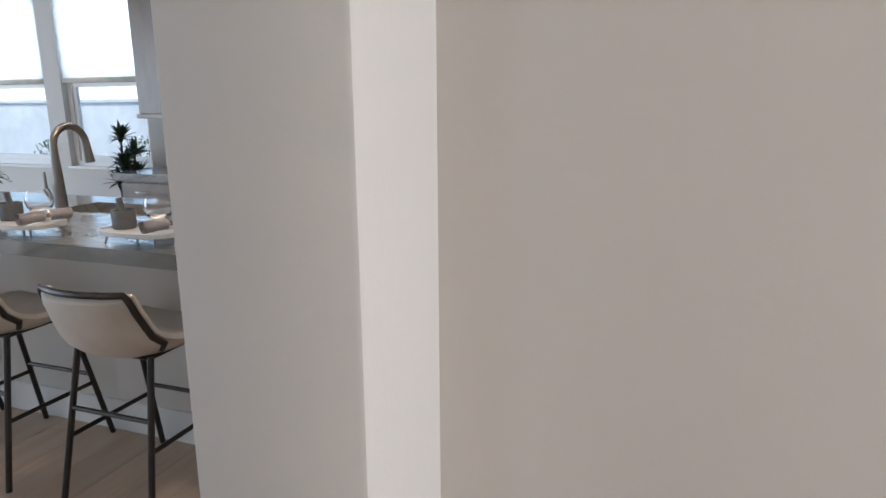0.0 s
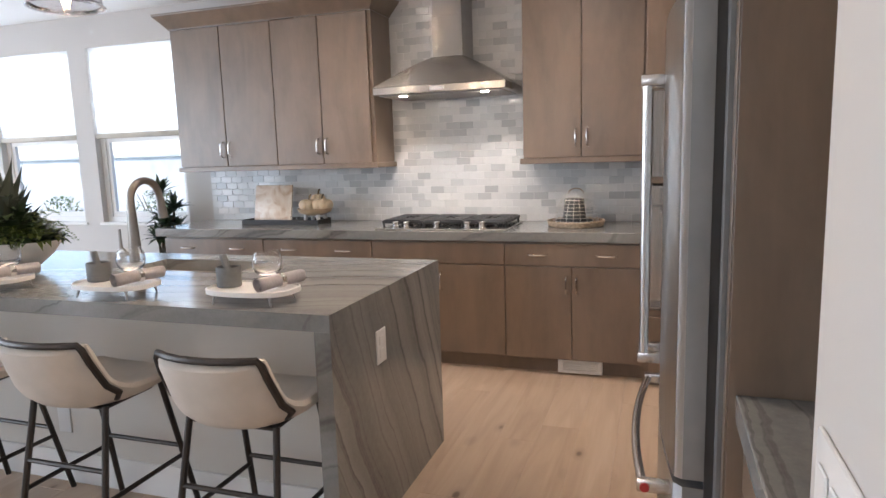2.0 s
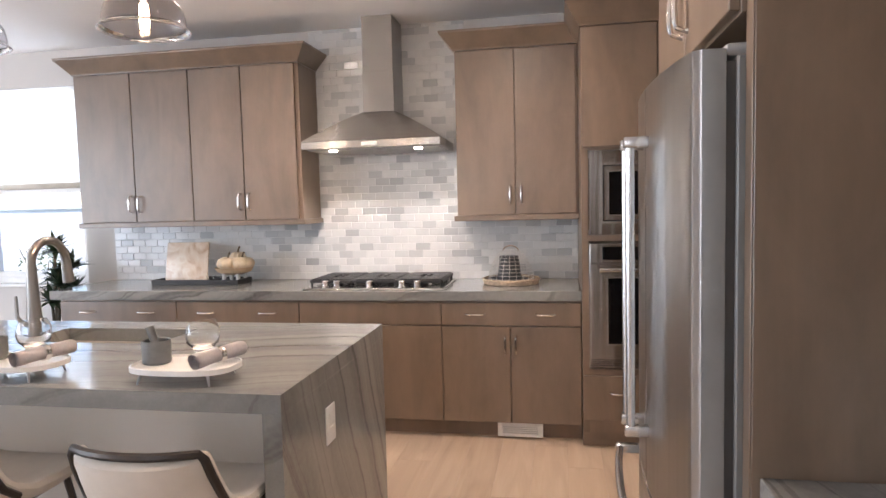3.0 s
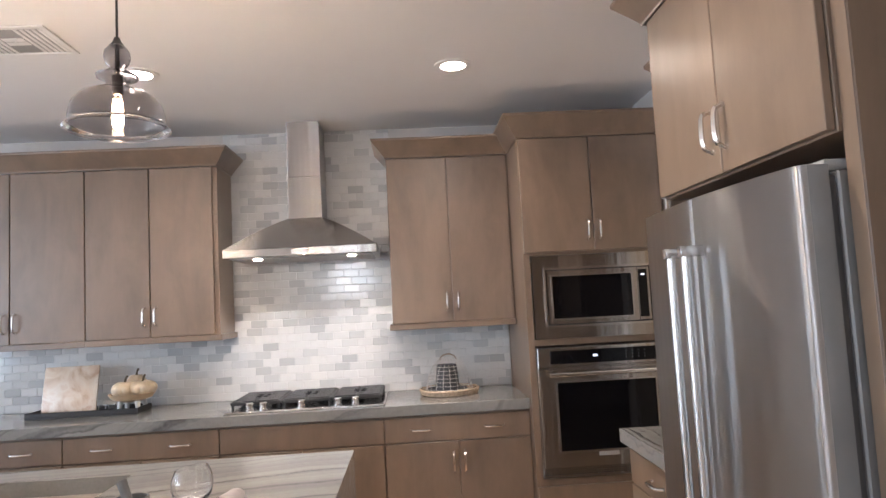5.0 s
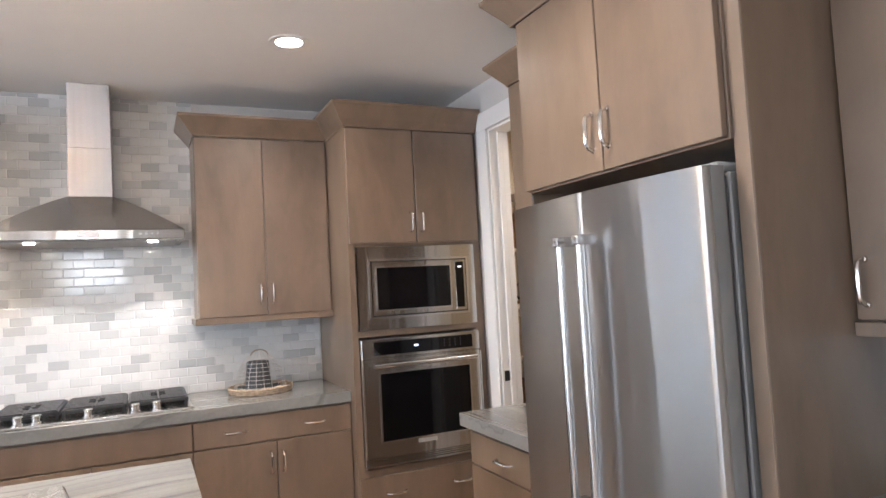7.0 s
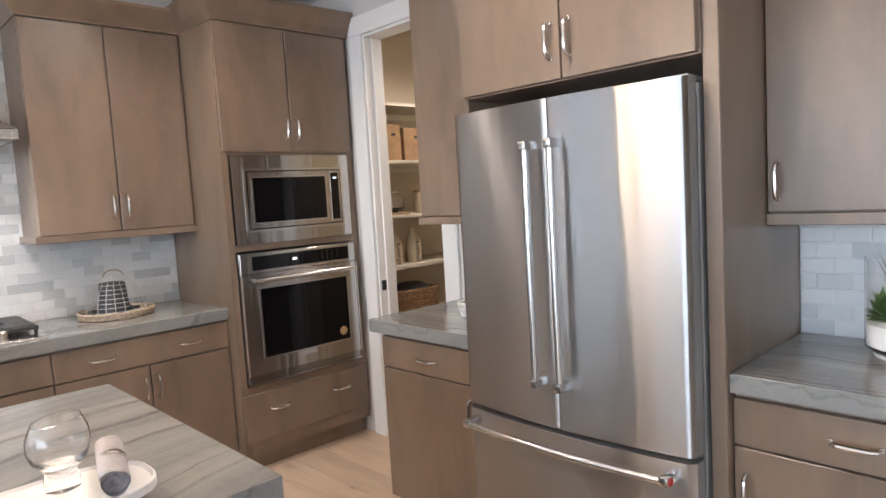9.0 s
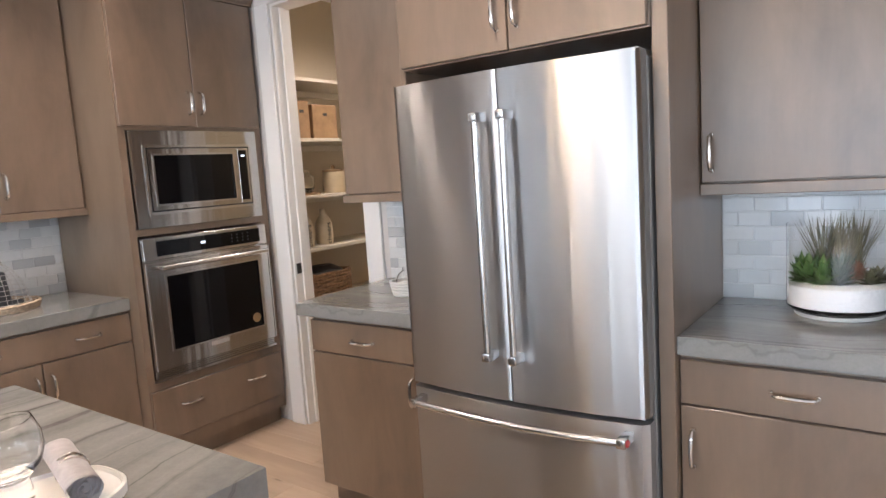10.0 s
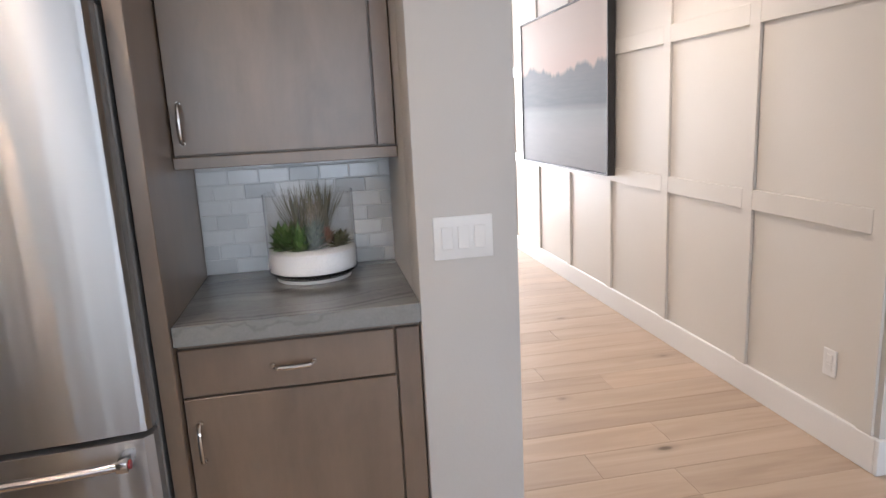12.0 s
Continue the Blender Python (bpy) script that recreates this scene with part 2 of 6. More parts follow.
def oak(name):
    """Light oak board, grain along y, with knots."""
    m, nt, b = material(name)
    off = nt.nodes.new("ShaderNodeVectorMath")
    off.operation = "ADD"
    sc = nt.nodes.new("ShaderNodeVectorMath")
    sc.operation = "SCALE"
    sc.inputs[0].default_value = (13.7, 31.1, 4.0)
    nt.links.new(rand_of(nt), sc.inputs["Scale"])
    nt.links.new(coords(nt, (1, 1, 1)), off.inputs[0])
    nt.links.new(sc.outputs[0], off.inputs[1])

    def stretched(s):
        mp = nt.nodes.new("ShaderNodeMapping")
        mp.inputs["Scale"].default_value = s
        nt.links.new(off.outputs[0], mp.inputs["Vector"])
        return mp.outputs["Vector"]
    grain = noise_tex(nt, stretched((60, 2.2, 1)), 1.0, 5, 0.6, 0.3)
    broad = noise_tex(nt, stretched((9, 0.9, 1)), 1.0, 3, 0.5, 1.2)
    vor = nt.nodes.new("ShaderNodeTexVoronoi")
    vor.inputs["Scale"].default_value = 1.0
    nt.links.new(stretched((4.4, 2.2, 1)), vor.inputs["Vector"])
    knot = ramp(nt, vor.outputs["Distance"], [(0.0, (1, 1, 1)), (0.045, (0.9, 0.9, 0.9)), (0.085, (0.22, 0.22, 0.22)), (0.18, (0, 0, 0))])
    some = ramp(nt, noise_tex(nt, stretched((3, 1.2, 1)), 1.0, 1), [(0.41, (0, 0, 0)), (0.48, (1, 1, 1))])
    knot = mix(nt, 1.0, knot, some, "MULTIPLY")
    c = ramp(nt, broad, [(0.25, (0.44, 0.325, 0.235)), (0.5, (0.54, 0.41, 0.305)), (0.75, (0.61, 0.48, 0.37))])
    c = mix(nt, scaled(nt, grain, 0.0, 0.4), c, (0.43, 0.32, 0.22))
    c = mix(nt, mix(nt, 1.0, knot, (0.85, 0.85, 0.85), "MULTIPLY"), c, (0.09, 0.058, 0.038))
    tone = ramp(nt, rand_of(nt), [(0.0, (0.85, 0.84, 0.83)), (0.5, (0.94, 0.94, 0.94)), (1.0, (1.02, 1.01, 1.0))])
    nt.links.new(mix(nt, 1.0, c, tone, "MULTIPLY"), b.inputs["Base Color"])
    nt.links.new(scaled(nt, grain, 0.36, 0.52), b.inputs["Roughness"])
    b.inputs["Specular IOR Level"].default_value = 0.4
    bump(nt, b, grain, 0.08, 0.001)
    return m


def blind_cloth(name):
    m, nt, b = material(name)
    v = coords(nt, (4, 4, 260))
    w = noise_tex(nt, v, 1.0, 4)
    big = noise_tex(nt, coords(nt, (2, 2, 9)), 1.0, 4)
    c = ramp(nt, w, [(0.3, (0.74, 0.74, 0.73)), (0.7, (0.86, 0.86, 0.85))])
    c = mix(nt, scaled(nt, big, 0.0, 0.25), c, (0.7, 0.7, 0.69))
    tr = nt.nodes.new("ShaderNodeBsdfTranslucent")
    mx = nt.nodes.new("ShaderNodeMixShader")
    mx.inputs[0].default_value = 0.62
    nt.links.new(c, b.inputs["Base Color"])
    nt.links.new(c, tr.inputs["Color"])
    b.inputs["Roughness"].default_value = 0.9
    nt.links.new(b.outputs[0], mx.inputs[1])
    nt.links.new(tr.outputs[0], mx.inputs[2])
    nt.links.new(mx.outputs[0], nt.nodes["Material Output"].inputs["Surface"])
    return m


def canvas_landscape(name):
    """Misty lake below hills under a pink sky; x runs along the picture, z up."""
    m, nt, b = material(name)
    v = coords(nt, (1, 1, 1))
    sep = nt.nodes.new("ShaderNodeSeparateXYZ")
    nt.links.new(v, sep.inputs[0])
    hill = noise_tex(nt, coords(nt, (1.6, 1, 0.12)), 1.5, 5)
    add = nt.nodes.new("ShaderNodeMath")
    add.operation = "MULTIPLY_ADD"
    nt.links.new(hill, add.inputs[0])
    add.inputs[1].default_value = -0.42
    nt.links.new(sep.outputs["Z"], add.inputs[2])
    mask = ramp(nt, add.outputs[0], [(0.545, (0, 0, 0)), (0.58, (1, 1, 1))])
    sky = ramp(nt, sep.outputs["Z"], [(0.5, (0.48, 0.43, 0.42)), (0.75, (0.60, 0.47, 0.43)), (1.0, (0.60, 0.52, 0.48))])
    low = ramp(nt, sep.outputs["Z"], [(0.0, (0.26, 0.28, 0.30)), (0.3, (0.32, 0.345, 0.37)), (0.44, (0.27, 0.31, 0.34)),
                                       (0.5, (0.13, 0.16, 0.185)), (0.75, (0.17, 0.195, 0.22))])
    c = mix(nt, mask, low, sky)
    streak = noise_tex(nt, coords(nt, (3, 1, 30)), 1.0, 5)
    c = mix(nt, scaled(nt, streak, 0.0, 0.25), c, (0.5, 0.49, 0.49))
    nt.links.new(c, b.inputs["Base Color"])
    b.inputs["Roughness"].default_value = 0.75
    bump(nt, b, noise_tex(nt, v, 180, 2), 0.2, 0.001)
    return m


def leaf(name, lo, hi, rough=0.45):
    m, nt, b = material(name)
    isl = nt.nodes.new("ShaderNodeNewGeometry").outputs["Random Per Island"]
    c = ramp(nt, isl, [(0.0, lo), (1.0, hi)])
    c = mix(nt, scaled(nt, noise_tex(nt, coords(nt, (1, 1, 1)), 35, 3), 0.0, 0.4), c, tuple(x * 0.5 for x in lo))
    nt.links.new(c, b.inputs["Base Color"])
    b.inputs["Roughness"].default_value = rough
    return m


M_WALL = paint_wall("wall_paint", (0.60, 0.573, 0.540))
M_CEIL = paint_wall("ceiling_paint", (0.84, 0.83, 0.815), 0.85)
M_WHITE = paint_wall("white_trim_paint", (0.80, 0.785, 0.76), 0.4)
M_PANEL = paint_wall("panelled_wall_paint", (0.67, 0.635, 0.58), 0.45)
M_PANTRY = paint_wall("pantry_paint", (0.56, 0.48, 0.36))
M_WOOD = stained_wood("taupe_stained_wood", (0.138, 0.094, 0.062), (0.222, 0.157, 0.108), 0.33)
M_STONE = quartzite("quartzite")
M_TILE, M_TILEJ = tile_marble("marble_tile"), tile_marble_joined("marble_tile_field")
M_GROUT = plain("grout", (0.74, 0.735, 0.72), 0.9)
M_STEEL = brushed_steel("brushed_steel", (0.50, 0.485, 0.465), 0.24, 0.92)
M_STEELV = brushed_steel("brushed_steel_door", (0.43, 0.425, 0.42), 0.29, 1.0)
M_CHROME = polished("satin_nickel", (0.72, 0.69, 0.66), 0.16)
M_HANDLE = polished("polished_steel", (0.62, 0.61, 0.60), 0.22)
M_BLACKGLASS = plain("black_glass", (0.004, 0.004, 0.005), 0.05, 0, 0.1, 6, 0)
next(n for n in M_BLACKGLASS.node_tree.nodes if n.type == "BSDF_PRINCIPLED").inputs["Specular IOR Level"].default_value = 0.3
M_BLACK = plain("matt_black_metal", (0.022, 0.021, 0.021), 0.45)
M_IRON = plain("cast_iron", (0.018, 0.018, 0.02), 0.5, 0, 0.2, 20, 0.2)
M_DARK = plain("dark_grey_plastic", (0.07, 0.07, 0.072), 0.45)
M_GREY = plain("grey_painted_metal", (0.34, 0.335, 0.33), 0.4)
M_BODY = plain("silver_painted_metal", (0.22, 0.215, 0.21), 0.45, 0.2)
M_OAK = oak("oak_board")
M_FABRIC = plain("cream_upholstery", (0.62, 0.56, 0.49), 0.85, 0, 0.06, 9, 0.35)
M_BRONZE = plain("bronzed_frame", (0.055, 0.046, 0.040), 0.38, 0.6, 0.15, 12, 0.03)
M_PLASTIC = plain("white_plastic", (0.80, 0.79, 0.77), 0.35, 0, 0.03)
M_GLASS = clear_glass("clear_glass")
M_SMOKE = clear_glass("smoked_glass", (0.68, 0.66, 0.66))
M_PANE = clear_glass("window_glass", (1, 1, 1), 0, 1.1)
M_BLIND = blind_cloth("woven_blind")
M_CANVAS = canvas_landscape("painted_canvas")
M_CAN = glow("lamp_disc", (1.0, 0.86, 0.70), 22.0)
M_HOODLAMP = glow("hood_lamp", (1.0, 0.88, 0.72), 30.0)
M_FILAMENT = glow("filament", (1.0, 0.72, 0.45), 110.0)
M_DISPLAY = glow("display", (0.75, 0.85, 1.0), 0.5)
M_RED = plain("red_enamel", (0.35, 0.02, 0.02), 0.35)

# ---- mesh helpers ----


def box(bm, x0, x1, y0, y1, z0, z1, bevel=0.0, seg=1):
    m = Matrix.LocRotScale(((x0 + x1) / 2, (y0 + y1) / 2, (z0 + z1) / 2), None, (abs(x1 - x0), abs(y1 - y0), abs(z1 - z0)))
    vs = bmesh.ops.create_cube(bm, size=1.0, matrix=m)["verts"]
    if bevel:
        es = list({e for v in vs for e in v.link_edges})
        bmesh.ops.bevel(bm, geom=es, offset=bevel, segments=seg, affect="EDGES", profile=0.5)
    return bm


def cyl(bm, p0, p1, r0, r1=None, seg=16):
    p0, p1 = Vector(p0), Vector(p1)
    d = p1 - p0
    m = Matrix.Translation((p0 + p1) / 2) @ d.to_track_quat("Z", "Y").to_matrix().to_4x4()
    bmesh.ops.create_cone(bm, cap_ends=True, segments=seg, radius1=r0, radius2=r0 if r1 is None else r1, depth=d.length, matrix=m)
    return bm


def lathe(bm, profile, seg=32, at=(0, 0, 0), sx=1.0, sy=1.0):
    """Turn (radius, z) points round z. A closed wall is given as a profile that goes up outside and down inside."""
    rings = []
    for r, z in profile:
        if r < 1e-5:
            rings.append([bm.verts.new((at[0], at[1], at[2] + z))])
        else:
            rings.append([bm.verts.new((at[0] + sx * r * math.cos(2 * math.pi * i / seg), at[1] + sy * r * math.sin(2 * math.pi * i / seg), at[2] + z)) for i in range(seg)])
    for a, c in zip(rings, rings[1:]):
        for i in range(seg):
            j = (i + 1) % seg
            if len(a) == 1 and len(c) == 1:
                continue
            if len(a) == 1:
                bm.faces.new((a[0], c[j], c[i]))
            elif len(c) == 1:
                bm.faces.new((a[i], a[j], c[0]))
            else:
                bm.faces.new((a[i], a[j], c[j], c[i]))
    return bm


def tube(bm, pts, r, seg=10, flat=1.0, closed=False):
    """A round bar along points."""
    pts = [Vector(p) for p in pts]
    rings, up = [], None
    for i, p in enumerate(pts):
        if closed:
            d = pts[(i + 1) % len(pts)] - pts[i - 1]
        else:
            d = pts[min(i + 1, len(pts) - 1)] - pts[max(i - 1, 0)]
        d.normalize()
        if up is None:
            up = Vector((0, 0, 1)) if abs(d.z) < 0.9 else Vector((1, 0, 0))
        side = d.cross(up).normalized()
        up = side.cross(d).normalized()
        rr = r[i] if isinstance(r, (list, tuple)) else r
        rings.append([bm.verts.new(p + side * rr * math.cos(2 * math.pi * k / seg) + up * rr * flat * math.sin(2 * math.pi * k / seg)) for k in range(seg)])
    pairs = list(zip(rings, rings[1:])) + ([(rings[-1], rings[0])] if closed else [])
    for a, c in pairs:
        for k in range(seg):
            bm.faces.new((a[k], a[(k + 1) % seg], c[(k + 1) % seg], c[k]))
    if not closed:
        bm.faces.new(rings[0][::-1])
        bm.faces.new(rings[-1])
    return bm


def prism(bm, outline, z0, z1):
    """Stand an (x, y) outline up from z0 to z1."""
    lo = [bm.verts.new((x, y, z0)) for x, y in outline]
    hi = [bm.verts.new((x, y, z1)) for x, y in outline]
    n = len(lo)
    for i in range(n):
        bm.faces.new((lo[i], lo[(i + 1) % n], hi[(i + 1) % n], hi[i]))
    bm.faces.new(lo[::-1])
    bm.faces.new(hi)
    return bm


def ring(bm, x0, x1, z0, z1, a0, a1, c0, c1, y0, y1):
    """A flat frame facing -y: outer rectangle x0..z1, opening a0..c1."""
    vs = []
    for y in (y0, y1):
        vs.append([bm.verts.new(q) for q in ((x0, y, z0), (x1, y, z0), (x1, y, z1), (x0, y, z1))])
        vs.append([bm.verts.new(q) for q in ((a0, y, c0), (a1, y, c0), (a1, y, c1), (a0, y, c1))])
    o0, i0, o1, i1 = vs
    for k in range(4):
        j = (k + 1) % 4
        bm.faces.new((o0[k], o0[j], i0[j], i0[k]))
        bm.faces.new((o1[k], o1[j], i1[j], i1[k]))
        bm.faces.new((o0[k], o0[j], o1[j], o1[k]))
        bm.faces.new((i0[k], i0[j], i1[j], i1[k]))
    return bm


def mesh_of(name, bm, mat, smooth=True):
    bmesh.ops.recalc_face_normals(bm, faces=bm.faces)
    me = bpy.data.meshes.new(name)
    bm.to_mesh(me)
    bm.free()
    me.materials.append(mat)
    if smooth:
        me.shade_smooth()
        me.set_sharp_from_angle(angle=radians(35))
    return me


def part(name, bm, mat, parent=None, label="", smooth=True):
    ob = new(name, mesh_of(name, bm, mat, smooth))
    if parent is not None:
        ob.parent = parent
    if label:
        tagged(ob, label)
    return ob


def thing(name, loc, rz, label, category, group="", kind=""):
    ob = new(name)
    ob.empty_display_size = 0.1
    ob.matrix_world = pose(*loc, 0, 0, rz)
    return tagged(ob, label, category, group, kind)


def B():
    return bmesh.new()


def structure(name, bm, mat, label="", category="", smooth=False):
    ob = new(name, mesh_of(name, bm, mat, smooth))
    return tagged(ob, label, category, "", "structure")


def wall_mesh(axis, p0, p1, a0, a1, z0, z1, holes=()):
    """A wall along x or y with openings right through it."""
    bm = B()
    cuts = sorted({a0, a1, *[h[0] for h in holes], *[h[1] for h in holes]})
    zs = sorted({z0, z1, *[h[2] for h in holes], *[h[3] for h in holes]})
    for u0, u1 in zip(cuts, cuts[1:]):
        for w0, w1 in zip(zs, zs[1:]):
            um, wm = (u0 + u1) / 2, (w0 + w1) / 2
            if any(h[0] < um < h[1] and h[2] < wm < h[3] for h in holes):
                continue
            if axis == "x":
                box(bm, u0, u1, p0, p1, w0, w1)
            else:
                box(bm, p0, p1, u0, u1, w0, w1)
    bmesh.ops.remove_doubles(bm, verts=bm.verts, dist=1e-5)
    bm.verts.index_update()
    seen = {}
    for f in bm.faces:
        seen.setdefault(frozenset(v.index for v in f.verts), []).append(f)
    bmesh.ops.delete(bm, geom=[f for fs in seen.values() if len(fs) > 1 for f in fs], context="FACES")
    return bm


# ---- the shell ----
CEIL, BACK, SIDE, PIER_X = 2.69, 5.10, 0.30, -0.305   # ceiling height, hob wall, fridge wall
WINDOWS = [(-7.64, -6.70), (-6.43, -5.48), (-5.27, -4.31)]
WZ0, WZ1 = 0.88, 2.42
structure("wall_north", wall_mesh("x", BACK, BACK + 0.15, -9.15, 2.2, 0, CEIL, [(a, c, WZ0, WZ1) for a, c in WINDOWS]), M_WALL, "light greige painted wall with three windows", "wall")
structure("wall_west", wall_mesh("y", -9.15, -9.0, -4.15, BACK, 0, CEIL, [(y - 0.56, y + 0.56, 0.32, 2.58) for y in WEST_Y]), M_WALL, "light greige painted wall of the great room", "wall")
structure("wall_south", wall_mesh("x", -4.15, -4.0, -9.0, -0.12, 0, CEIL, [(-2.9, -2.0, 1.7, 2.34)]), M_WALL, "light greige painted wall behind the kitchen", "wall")
structure("wall_east_great_room", wall_mesh("y", -0.12, 0.03, -4.15, -0.65, 0, CEIL), M_WALL, "light greige painted wall", "wall")
structure("wall_hall_panelled", wall_mesh("x", -0.65, -0.50, -0.12, 7.15, 0, CEIL), M_PANEL, "off-white panelled hall wall", "wall")
structure("wall_hall_north", wall_mesh("x", 1.11, 1.24, -0.14, 7.15, 0, CEIL), M_WALL, "light greige painted hall wall", "wall")
_bm = B()
box(_bm, PIER_X, -0.14, 0.952, 1.24, 0, CEIL, 0.006, 2)
structure("wall_end_pier", _bm, M_WALL, "greige painted wall end with rounded corners", "wall", True)
structure("wall_hall_end", wall_mesh("y", 7.0, 7.15, -0.5, 1.11, 0, CEIL, [(-0.35, 0.95, 0.05, 2.4)]), M_WALL, "hall end wall with a glazed door opening", "wall")
structure("wall_fridge_side", wall_mesh("y", SIDE, SIDE + 0.13, 1.24, BACK, 0, CEIL, [(3.63, 4.22, 0, 2.40)]), M_WALL, "light greige painted wall with the pantry doorway", "wall")
structure("wall_pantry_east", wall_mesh("y", 2.05, 2.2, 3.0, BACK, 0, CEIL), M_PANTRY, "beige pantry wall", "wall")
structure("wall_pantry_north", wall_mesh("x", 4.78, 4.9, SIDE + 0.13, 2.05, 0, CEIL), M_PANTRY, "beige pantry wall", "wall")
structure("wall_pantry_south", wall_mesh("x", 3.0, 3.1, SIDE + 0.13, 2.05, 0, CEIL), M_PANTRY, "beige pantry wall", "wall")
_bm = B()
box(_bm, -9.15, 7.15, -4.15, BACK + 0.15, CEIL, CEIL + 0.2)
structure("ceiling", _bm, M_CEIL, "smooth warm white ceiling", "ceiling")
_bm = B()
box(_bm, -9.15, 7.15, -4.15, BACK + 0.15, -0.12, -0.012)
FLOOR = structure("floor", _bm, plain("floor_joint", (0.40, 0.305, 0.22), 0.8), "light knotty oak plank floor", "floor")

# baseboards
_bm = B()
box(_bm, -0.12, 7.0, -0.5, -0.482, 0, 0.145, 0.003)
box(_bm, -0.14, -0.12, -4.0, -0.482, 0, 0.145, 0.003)
structure("baseboard_hall", _bm, M_WHITE, "tall white baseboard", "baseboard")
_bm = B()
box(_bm, -9.0, -4.15, BACK - 0.016, BACK, 0, 0.145, 0.003)
structure("baseboard_window_wall", _bm, M_WHITE, "tall white baseboard", "baseboard")
_bm = B()
box(_bm, PIER_X - 0.014, PIER_X, 0.938, 1.24, 0, 0.145, 0.003)
box(_bm, PIER_X - 0.014, -0.126, 0.938, 0.952, 0, 0.145, 0.003)
box(_bm, -0.126, 7.0, 1.096, 1.11, 0, 0.145, 0.003)
structure("baseboard_pier", _bm, M_WHITE, "tall white baseboard", "baseboard")

# hall panelling: upright battens and rails
HALL_WALL = bpy.data.objects["wall_hall_panelled"]
for i in range(10):
    x = -0.06 + 0.755 * i
    _bm = B()
    box(_bm, x - 0.037, x + 0.037, -0.5, -0.484, 0.145, CEIL, 0.002)
    part("batten", _bm, M_PANEL, HALL_WALL, "", False)
    if i < 9:
        for z in (0.962, 1.80, 2.60):
            _bm = B()
            box(_bm, x + 0.037, x + 0.755 - 0.037, -0.5, -0.484, z - 0.047, z + 0.047, 0.002)
            part("rail", _bm, M_PANEL, HALL_WALL, "", False)


def window(i, x0, x1):
    t = thing(f"window_{i}", ((x0 + x1) / 2, BACK, WZ0), 0, "white vinyl single-hung window above a painted sill", "window", "kitchen windows", "structure")
    w, h = (x1 - x0) / 2, WZ1 - WZ0
    bm = B()
    ring(bm, -w, w, 0, h, -w + 0.05, w - 0.05, 0.05, h - 0.05, 0.06, 0.13)
    part("window_frame", bm, M_WHITE, t, "", False)
    bm = B()
    box(bm, -w + 0.05, w - 0.05, 0.07, 0.12, 0.755, 0.805, 0.004)
    part("meeting_rail", bm, M_WHITE, t, "", False)
    bm = B()
    ring(bm, -w + 0.05, w - 0.05, 0.05, 0.755, -w + 0.085, w - 0.085, 0.095, 0.72, 0.075, 0.11)
    part("sash", bm, M_WHITE, t, "", False)
    for z0, z1 in ((0.095, 0.72), (0.805, h - 0.05)):
        bm = B()
        box(bm, -w + 0.05 + (0.035 if z0 < 0.5 else 0), w - 0.05 - (0.035 if z0 < 0.5 else 0), 0.09, 0.094, z0, z1)
        p = part("pane", bm, M_PANE, t, "", False)
        p.visible_shadow = False
    bm = B()
    box(bm, -w - 0.03, w + 0.03, -0.02, 0.06, -0.02, 0.004, 0.004)
    part("window_sill", bm, M_WHITE, t, "", False)
    s = thing("roller_shade", ((x0 + x1) / 2, BACK + 0.02, WZ0), 0, "pulled half down white woven window shade", "window shade", "kitchen window shades")
    bm = B()
    n = 24
    for k in range(n):
        za, zb = 0.80 + (h - 0.80) * k / n, 0.80 + (h - 0.80) * (k + 1) / n
        ya = 0.004 * math.sin(k * 1.3)
        yb = 0.004 * math.sin((k + 1) * 1.3)
        v = [bm.verts.new(c) for c in ((-w + 0.01, ya, za), (w - 0.01, ya, za), (w - 0.01, yb, zb), (-w + 0.01, yb, zb))]
        bm.faces.new(v)
    part("cloth", bm, M_BLIND, s)
    bm = B()
    box(bm, -w + 0.01, w - 0.01, -0.018, 0.018, 0.755, 0.80, 0.008, 2)
    part("bottom_rail", bm, plain("shade_rail", (0.55, 0.50, 0.42), 0.7), s, "beige fabric-covered bottom rail")


for k, (a, c) in enumerate(WINDOWS):
    window(k + 1, a, c)

# outdoors
_bm = B()
box(_bm, -300, 300, -300, 400, -0.35, -0.2)
structure("ground", _bm, plain("dry_gravel", (0.40, 0.41, 0.40), 0.95, 0, 0.2, 2), "pale gravel yard", "ground")
_bm = B()
box(_bm, -24, 9.6, 10.5, 10.7, -0.2, 1.5, 0.006)
box(_bm, -24, 9.6, 10.46, 10.74, 1.5, 1.57, 0.01)
structure("garden_wall", _bm, plain("block_wall", (0.47, 0.50, 0.49), 0.9, 0, 0.12, 3, 0.4), "pale grey masonry garden wall", "garden wall")

# pantry doorway casing
_t = thing("door_casing", (SIDE, 3.925, 0), 0, "white painted pantry door casing", "door casing", "", "structure")
_bm = B()
for y0, y1 in ((-0.405, -0.295), (0.295, 0.405)):
    box(_bm, -0.018, 0.0, y0, y1, 0, 2.40, 0.004)
box(_bm, -0.018, 0.0, -0.405, 0.405, 2.40, 2.51, 0.004)
part("casing", _bm, M_WHITE, _t, "", False)
_bm = B()
box(_bm, 0.0, 0.13, -0.295, -0.28, 0, 2.385, 0.002)
box(_bm, 0.0, 0.13, 0.28, 0.295, 0, 2.385, 0.002)
box(_bm, 0.0, 0.13, -0.295, 0.295, 2.385, 2.40, 0.002)
box(_bm, 0.05, 0.085, 0.268, 0.28, 0, 2.385, 0.002)
part("jamb", _bm, M_WHITE, _t, "", False)
_bm = B()
